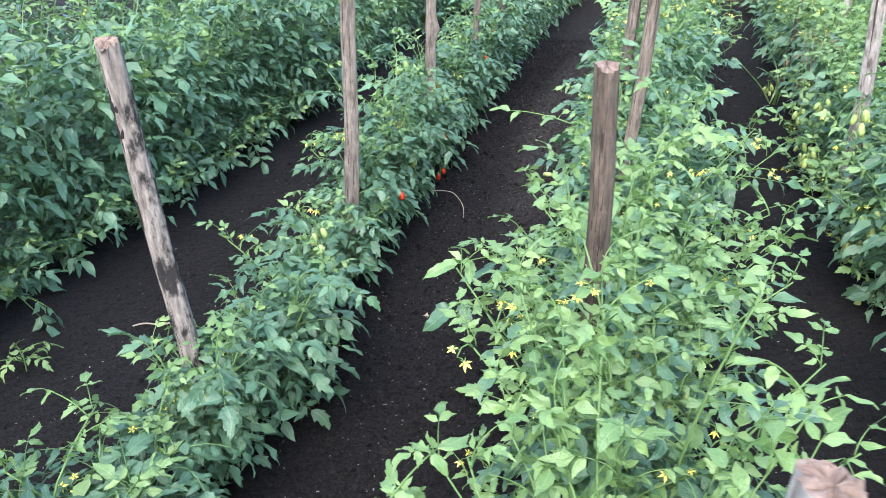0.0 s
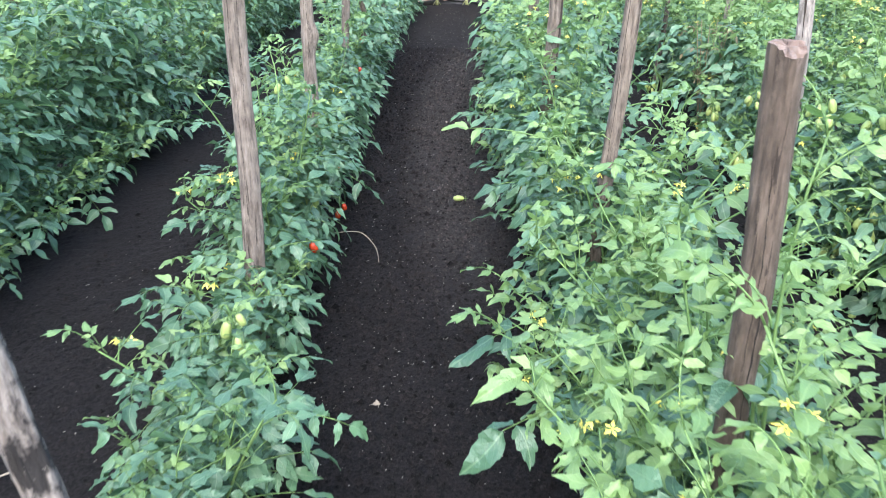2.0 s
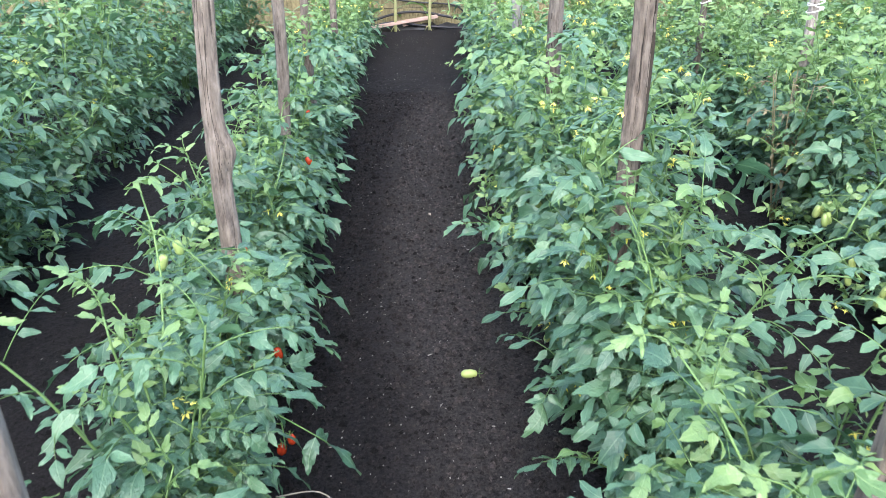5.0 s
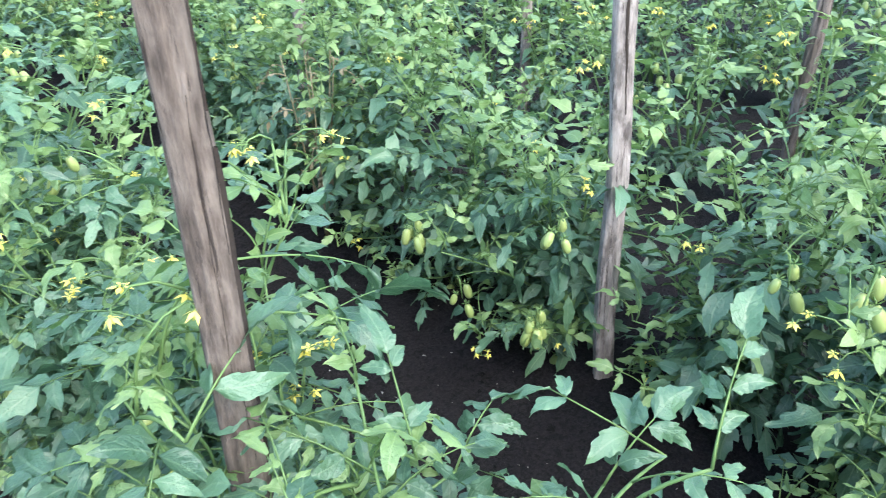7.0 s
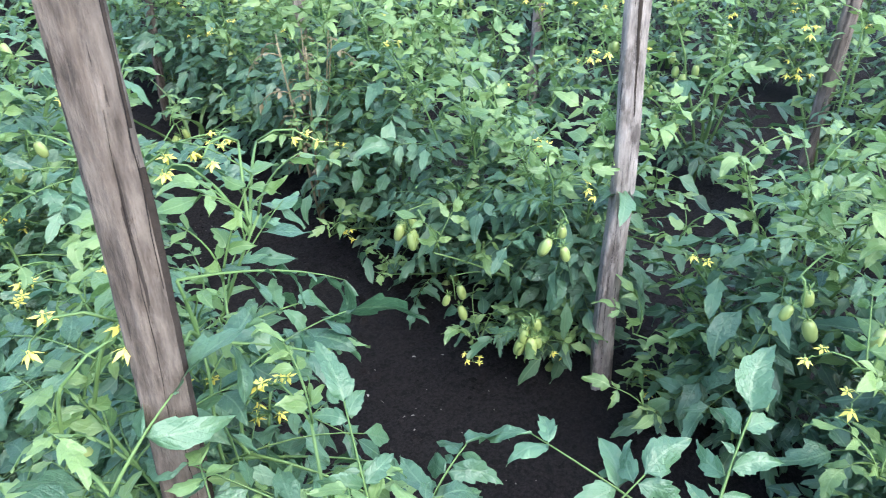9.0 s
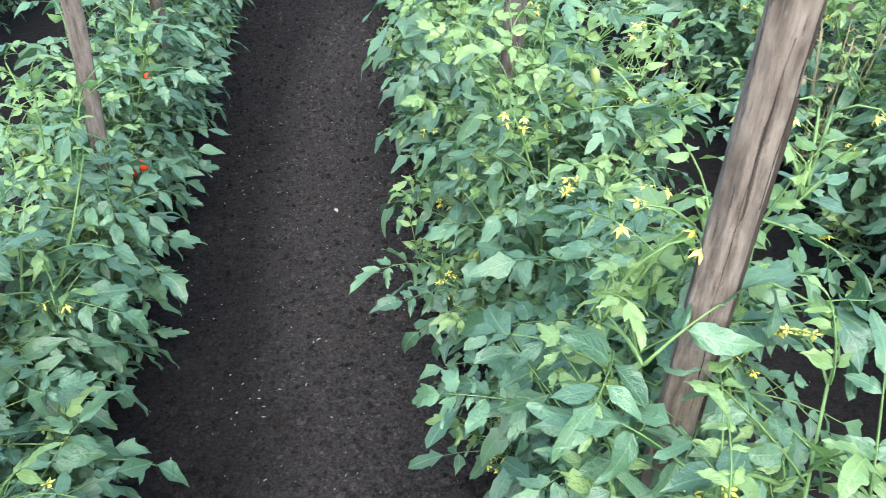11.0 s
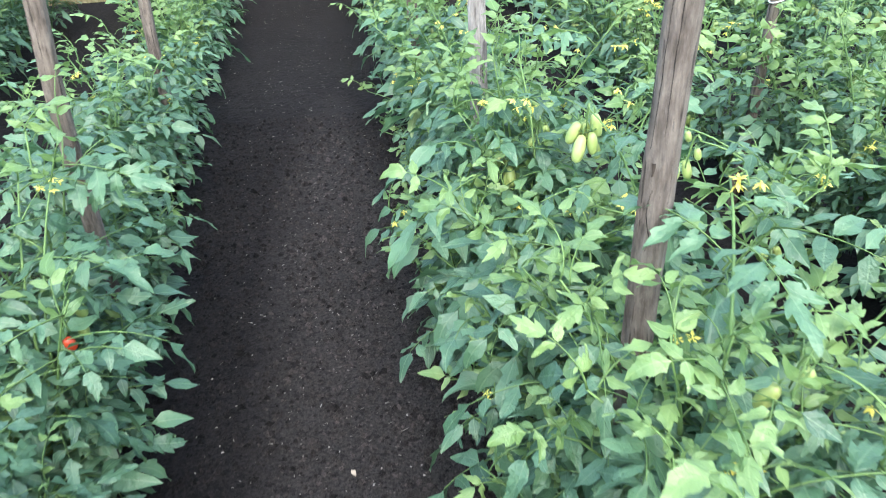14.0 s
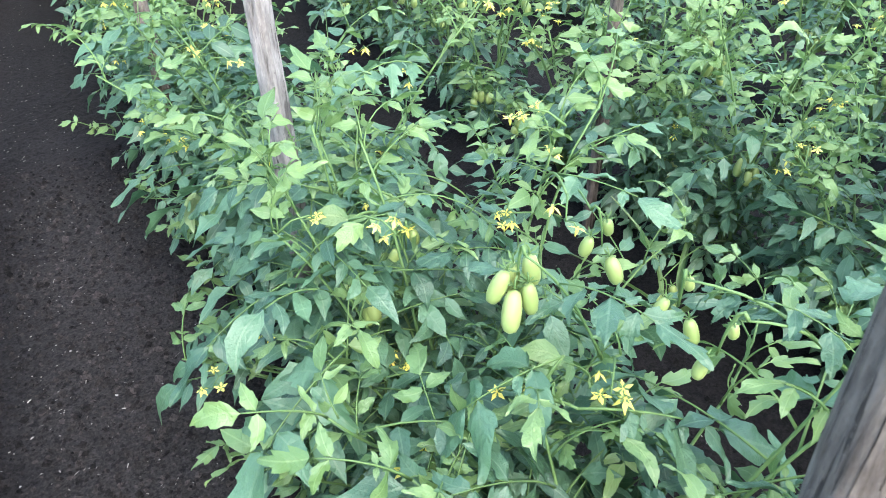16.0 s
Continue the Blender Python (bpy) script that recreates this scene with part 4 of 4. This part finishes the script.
for k, (px, y) in enumerate(((1.82, 2.25), (1.84, 2.62), (1.93, 2.98), (1.86, 3.60), (1.84, 3.98), (1.86, 4.36), (1.86, 4.74), (1.88, 5.12), (1.88, 5.50), (1.88, 5.88))):
    j = random.Random(2900 + k)
    row_two.append(near_plant(px, y + j.uniform(-0.03, 0.03), 500 + k, j.uniform(0.76, 0.92), 0.27, 6, 11, j.uniform(0.84, 1.0), j.choice((3, 4)), 0, j.choice((3, 4)), ROW_R, "second tomato row", 1, {0: ((1.52, 2.35, 0.16), (1.38, 2.35, 0.50), (1.45, 2.30, 0.62)), 1: ((1.50, 2.75, 0.14), (1.40, 2.62, 0.52), (1.45, 2.70, 0.66), (1.36, 2.55, 0.38)), 2: ((1.70, 3.26, 0.10), (1.58, 3.12, 0.16), (1.66, 3.24, 0.30), (1.60, 2.95, 0.40), (1.72, 3.20, 0.55)), 3: ((1.66, 3.42, 0.12), (1.42, 3.70, 0.42), (1.50, 3.42, 0.75), (1.56, 3.46, 0.14), (1.48, 3.62, 0.12)), 4: ((1.50, 4.02, 0.14),), 5: ((1.50, 4.30, 0.16),)}.get(k, ()), 9, 0.60, y < 4.0))
for k in range(10):
    y = 0.9 + 0.40 * k
    j = random.Random(3900 + k)
    near_plant(-1.91 + j.uniform(-0.05, 0.05), y + j.uniform(-0.06, 0.06), 700 + k, j.uniform(0.95, 1.12), 0.29, 6, 7, j.uniform(0.90, 1.04), 0, 0, 0, ROW_LL, "tall tomato row", 1, ((-1.64 + j.uniform(-0.05, 0.05), y - 0.1, 0.14), (-1.60 + j.uniform(-0.05, 0.05), y + 0.1, 0.28)), 13, 0.9, False)


def special_leaf(row, start, end, size, pairs, mat=None, label=""):
    """A single large leaf reaching from one place to another, on the nearest plant of that row."""
    plant = min(row, key=lambda p: abs(p.matrix_basis.translation.y - start[1]))
    a = Vector(start) - plant.matrix_basis.translation
    d = Vector(end) - Vector(start)
    random.seed(int(1000 * start[1]))
    g = compound_leaf(d.length, pairs, 14, 6, -14, size, 0, True, (0.05, 0.08, 0.12))
    turn = Matrix.Rotation(math.atan2(-d.x, d.y), 4, "Z") @ Matrix.Rotation(math.asin(d.z / d.length) + 0.05, 4, "X")
    child("leaf", g.mesh("leaf", [mat or leaf_mat, stem_mat]), plant, Matrix.Translation(a) @ turn, label)
    branch(plant, a, 0.0036)


for start, end, size, pairs, tone in (
    ((0.83, 2.645, 0.84), (0.903, 2.68, 0.965), 0.056, 3, ""),
    ((0.649, 2.93, 0.78), (0.662, 3.003, 0.895), 0.058, 2, ""),
    ((0.731, 2.95, 0.68), (0.835, 2.99, 0.722), 0.074, 3, ""),
    ((0.96, 2.76, 0.68), (0.888, 2.92, 0.735), 0.085, 2, ""),
    ((0.87, 2.80, 0.66), (0.96, 2.79, 0.735), 0.075, 2, ""),
    ((0.585, 3.20, 0.90), (0.735, 3.14, 0.835), 0.088, 2, ""),
    ((0.627, 3.30, 0.92), (0.93, 3.37, 0.735), 0.082, 3, ""),
    ((0.62, 3.16, 0.72), (0.80, 3.00, 0.58), 0.090, 2, ""),
    ((0.62, 3.22, 0.66), (0.84, 3.18, 0.50), 0.095, 2, ""),
    ((0.44, 3.10, 0.84), (0.535, 3.125, 0.905), 0.090, 1, ""),
    ((0.50, 3.02, 0.72), (0.40, 3.05, 0.80), 0.085, 2, ""),
    ((0.55, 4.62, 0.44), (0.36, 4.52, 0.28), 0.10, 2, ""),
    ((0.44, 5.12, 0.70), (0.27, 5.07, 0.62), 0.125, 2, ""),
    ((0.45, 5.36, 0.68), (0.26, 5.34, 0.63), 0.100, 2, ""),
    ((0.55, 5.00, 0.60), (0.40, 4.86, 0.58), 0.115, 2, ""),
    ((0.66, 4.86, 0.78), (0.52, 4.90, 0.72), 0.115, 2, ""),
    ((0.64, 4.80, 0.74), (0.84, 4.72, 0.66), 0.110, 3, ""),
    ((0.58, 5.20, 0.50), (0.33, 5.20, 0.26), 0.11, 2, ""),
    ((0.55, 1.55, 0.50), (0.24, 1.40, 0.45), 0.10, 2, ""),
    ((0.45, 0.95, 0.74), (0.25, 0.83, 0.75), 0.085, 2, "young"),
    ((0.42, 0.97, 0.62), (0.24, 0.85, 0.60), 0.090, 2, ""),
    ((0.40, 1.92, 0.80), (0.17, 1.92, 0.83), 0.070, 2, "young"),
):
    special_leaf(row_right, start, end, size, pairs, young_mat if tone else None, "yellow-green young leaf" if tone else "")
special_leaf(row_right, (0.52, 5.85, 0.66), (0.41, 5.93, 0.58), 0.085, 1, pale_leaf_mat, "pale yellowish leaf turned underside up")
special_leaf(row_left, (-0.60, 4.18, 0.40), (-0.44, 4.12, 0.30), 0.09, 2)
special_leaf(row_left, (-0.62, 4.24, 0.56), (-0.46, 4.14, 0.48), 0.09, 2)
special_leaf(row_left, (-0.45, 2.75, 0.46), (-0.24, 2.66, 0.36), 0.095, 2)
for at, count in (((1.03, 3.92, 0.80), 4), ((0.86, 3.48, 0.98), 3), ((0.82, 3.46, 1.0), 2), ((0.75, 3.44, 0.97), 3), ((0.44, 3.16, 0.95), 3), ((0.52, 3.20, 0.97), 2), ((0.62, 3.62, 0.80), 3), ((0.68, 4.43, 0.99), 3), ((0.87, 5.14, 0.96), 4), ((0.52, 5.25, 0.84), 4), ((0.78, 5.02, 0.92), 2)):
    plant = min(row_right, key=lambda p: abs(p.matrix_basis.translation.y - at[1]))
    q = Vector(at) - plant.matrix_basis.translation
    branch(plant, q, 0.0032)
    blossom(plant, random.Random(int(at[1] * 100)), q, count)


def hang(row, at, count, red=0, big=False, scale=0.9):
    """A cluster of fruit at a place in the world, on the nearest plant of that row."""
    plant = min(row, key=lambda p: abs(p.matrix_basis.translation.y - at[1]))
    q = Vector(at) - plant.matrix_basis.translation
    tip = q + Vector((0, 0, 0.05))
    branch(plant, tip, 0.0028)
    truss(plant, random.Random(int(at[1] * 1000)), tip, count, red, big, 0.022, 1.0 if big else 0.72 if red else scale)


for row, at, count, red, big, *scale in (
    (row_two, (1.505, 3.428, 0.26), 7, 0, False), (row_two, (1.493, 3.92, 0.36), 6, 0, False), (row_two, (1.53, 3.37, 0.56), 4, 0, False),
    (row_two, (1.52, 3.75, 0.22), 3, 0, False), (row_two, (1.57, 2.88, 0.64), 3, 0, False), (row_two, (1.52, 2.70, 0.70), 3, 0, False), (row_two, (1.50, 5.42, 0.14), 4, 0, False),
    (row_right, (0.637, 4.93, 0.87), 6, 0, True), (row_right, (0.766, 4.77, 0.88), 3, 0, False, 0.62), (row_right, (0.643, 5.286, 0.71), 2, 0, False, 0.75), (row_right, (0.76, 4.665, 0.89), 2, 0, False, 0.55), (row_right, (0.86, 5.05, 0.80), 3, 0, False), (row_right, (0.75, 4.29, 0.46), 3, 0, False), (row_right, (0.50, 3.82, 0.26), 4, 0, False),
    (row_right, (0.46, 3.32, 0.70), 2, 0, False), (row_right, (0.70, 4.17, 0.76), 2, 0, False), (row_right, (0.43, 4.09, 0.36), 2, 0, False),
    (row_left, (-0.38, 2.20, 0.30), 3, 1, False), (row_left, (-0.44, 1.43, 0.46), 3, 0, False), (row_left, (-0.47, 3.20, 0.26), 2, 1, False),
    (row_left, (-0.55, 3.42, 0.50), 1, 1, False), (row_left, (-0.51, 4.86, 0.55), 1, 1, False), (row_left, (-0.49, 4.43, 0.44), 2, 1, False), (row_left, (-0.40, 2.964, 0.15), 2, 2, False), (row_left, (-0.56, 4.32, 0.32), 2, 0, False), (row_left, (-0.53, 4.56, 0.38), 1, 1, False), (row_left, (-0.62, 2.95, 0.72), 2, 0, False),
):
    hang(row, at, count, red, big, *scale)

far_short = [far_template(60 + i, 0.82, 0.27, 6, 14, 0.88, 3, 4, ROW_R, "outer tomato rows") for i in range(4)]
far_tall = [far_template(80 + i, 1.05, 0.28, 7, 16, 0.9, 0, 1, ROW_LL, "outer tomato rows") for i in range(3)]
spots = []
for k in range(13):
    spots += [("s", 1.78, -2.2 + 0.385 * k)] if -2.2 + 0.385 * k < 2.2 else []
for k in range(13):
    spots += [("s", 1.86, 6.26 + 0.4 * k), ("t", -1.91, 4.92 + 0.42 * k), ("s", 0.69, 7.42 + 0.4 * k), ("s", -0.62, 7.62 + 0.4 * k)]
for k in range(7):
    spots += [("t", -1.91, 0.5 - 0.42 * k)]
for k in range(5):
    spots += [("s", 0.69, -0.75 - 0.4 * k), ("s", -0.62, -0.5 - 0.4 * k)]
for k in range(26):
    spots += [("s", 2.98, 0.2 + 0.40 * k), ("s", 4.12, 0.3 + 0.40 * k), ("s", 5.25, 0.2 + 0.40 * k), ("t", -3.15, -0.4 + 0.42 * k)]
used = {"s": 0, "t": 0}
pick = random.Random(77)
for kind, x, y in spots:
    if y > 10.2:
        continue
    pool = far_short if kind == "s" else far_tall
    m = pose(x + pick.uniform(-0.06, 0.06), y + pick.uniform(-0.06, 0.06), 0, 0, 0, pick.uniform(0, 360))
    if used[kind] < len(pool):
        pool[used[kind]].matrix_basis = m
    else:
        copy_thing(pick.choice(pool), m)
    used[kind] += 1


# ---- small things on the ground ----
def litter():
    """Fallen petals and straw bits on the soil."""
    r, g = random.Random(8), Geo()
    for _ in range(3000):
        if r.random() < 0.72:
            x, y = r.gauss(0.0, 0.22), r.uniform(-0.3, 10.3)
        else:
            x, y = r.choice((-1.15, 1.25)) + r.gauss(0, 0.17), r.uniform(-0.3, 8)
        l, w, a = 0.0014 + r.expovariate(1 / 0.0018), r.uniform(0.0010, 0.0026), r.uniform(0, 6.28)
        z = soil_height(x, y) + 0.003
        m = Matrix.Translation((x, y, z)) @ Matrix.Rotation(a, 4, "Z") @ Matrix.Rotation(r.uniform(-0.4, 0.4), 4, "X")
        g.add([(-l * r.uniform(0.5, 1), -w, 0), (l, -w * r.uniform(0, 1), 0.001), (l * r.uniform(0.2, 0.9), w, 0.002), (-l * r.uniform(0.3, 1), w * r.uniform(0.2, 1), 0.001), (0, 0, 0.002)], [(0, 1, 4), (1, 2, 4), (2, 3, 4), (3, 0, 4)], None, 0, m)
    tagged(new("fallen_petals", g.mesh("fallen_petals", [litter_mat], False)), "scattered pale dry petals and straw bits on dark soil", "plant litter", kind="stuff")


def clods():
    """Loose crumbs of soil."""
    r, g = random.Random(9), Geo()
    base = [(0, 0, 1), (1, 0, 0), (0, 1, 0), (-1, 0, 0), (0, -1, 0), (0, 0, -1)]
    tri = [(0, 1, 2), (0, 2, 3), (0, 3, 4), (0, 4, 1), (5, 2, 1), (5, 3, 2), (5, 4, 3), (5, 1, 4)]
    for _ in range(32000):
        x = r.choice((r.gauss(0, 0.26), r.gauss(0, 0.26), r.uniform(-1.5, 1.5), r.choice((-0.38, 0.38)) + r.gauss(0, 0.07)))
        y = r.uniform(0.6, 7.5)
        s = min(0.019, 0.0026 + r.expovariate(1 / 0.0032))
        z, a, sy, sz = soil_height(x, y) + s * 0.3, r.uniform(0, 6), s * r.uniform(0.6, 1), s * r.uniform(0.6, 1.0)
        c, d = math.cos(a), math.sin(a)
        pts = [(p[0] * s * r.uniform(0.7, 1.2), p[1] * sy * r.uniform(0.7, 1.2), p[2] * sz) for p in base]
        g.add([(x + q[0] * c - q[1] * d, y + q[0] * d + q[1] * c, z + q[2]) for q in pts], tri)
    tagged(new("soil_crumbs", g.mesh("soil_crumbs", [crumb_mat], False)), "loose dark crumbs of soil on the path", "soil", kind="stuff")


litter()
clods()

fallen = tagged(new("fallen_tomato", fruit_geo(0.055, 0.030).mesh("fallen_tomato", [green_fruit_mat, stem_mat])), "pale green plum tomato fallen on the soil path", "tomato")
fallen.matrix_basis = Matrix.Translation((0.165, 3.43, 0.017)) @ Matrix.Rotation(radians(90), 4, "Y")


def scrap(x, y, size, mat, name, label, category, turn=0):
    """A small curled flat scrap lying on the soil."""
    g = Geo()
    leaflet(g, size, size * 0.6, 5, 0.3, 0.2, size * 0.08, Matrix.Identity(4))
    ob = tagged(new(name, g.mesh(name, [mat])), label, category)
    ob.matrix_basis = pose(x, y, soil_height(x, y) + 0.006, -4, 0, turn)


scrap(0.188, 4.455, 0.020, litter_mat, "paper_scrap", "small whitish scrap on the dark soil path", "scrap", 60)
scrap(0.03, 4.88, 0.026, twig_mat, "dry_leaf", "pale crumpled dry leaf on the soil path", "dry leaf", 200)
scrap(-0.09, 1.72, 0.055, twig_mat, "dry_leaf", "brown dry leaf lying on the soil path", "dry leaf", 80)
bent_tube("twig", [(-1.20, 1.32, 0.012), (-1.16, 1.345, 0.016), (-1.10, 1.36, 0.012), (-1.07, 1.38, 0.012)], 0.0035, twig_mat, "short pale broken twig on the dark soil", "twig")
bent_tube("twig", [(-0.40, 2.80, 0.10), (-0.29, 2.81, 0.10), (-0.22, 2.77, 0.05), (-0.20, 2.71, 0.006)], 0.0018, twig_mat, "thin dry bent twig arching onto the path", "twig")

weed = tagged(new("seedling"), "small green seedling growing in bare soil", "seedling")
weed.matrix_basis = pose(-1.40, 0.97, 0.0)
g = Geo()
tube(g, [(0, 0, -0.02), (0.004, 0, 0.03), (0, 0.005, 0.07)], [0.003, 0.0025, 0.002], 5)
child("stem", g.mesh("stem", [stem_mat]), weed)
for k in range(6):
    child("leaf", new_mesh[k % 6], weed, Matrix.Translation((0, 0, 0.03 + 0.008 * k)) @ Matrix.Rotation(k * 2.4, 4, "Z") @ Matrix.Rotation(radians(-20), 4, "X") @ Matrix.Scale(0.8, 4))

grass = tagged(new("grass_tuft"), "few tall narrow grass blades beside the tomato row", "grass")
grass.matrix_basis = pose(1.55, 5.42, 0.0)
for k in range(5):
    g = Geo()
    leaflet(g, 0.42 + 0.05 * (k % 3), 0.022, 8, 0.3, 0.25 + 0.12 * k, 0.002, Matrix.Identity(4), 0, 0.0)
    child("blade", g.mesh("blade", [young_mat]), grass, Matrix.Translation((0.012 * k, 0.006 * (k % 2), -0.005)) @ Matrix.Rotation(k * 1.3, 4, "Z") @ Matrix.Rotation(radians(62 + 4 * k), 4, "X"))

withered = tagged(new("withered_plant"), "dried brown tomato plant standing among green ones", "dead plant")
withered.matrix_basis = pose(1.66, 4.60, 0.0)
dry_rng = random.Random(21)
dry_mesh = [compound_leaf(0.10, 2, 5, 20, -70, 0.035).mesh("dry_leaf", [woody_mat, woody_mat]) for _ in range(2)]
for k in range(6):
    a = k * 1.05
    pts = [Vector((0.10 * f * math.cos(a), 0.10 * f * math.sin(a), 0.72 * f)) for f in [q / 6 for q in range(7)]]
    g = Geo()
    tube(g, [pts[0] - Vector((0, 0, 0.02)), *pts[1:]], [0.005 - 0.003 * q / 6 for q in range(7)], 5)
    child("stem", g.mesh("stem", [woody_mat]), withered)
    for q in range(4):
        child("leaf", dry_mesh[q % 2], withered, Matrix.Translation(along(pts, 0.4 + 0.18 * q)) @ Matrix.Rotation(dry_rng.uniform(0, 6.28), 4, "Z") @ Matrix.Scale(dry_rng.uniform(0.7, 1.1), 4))
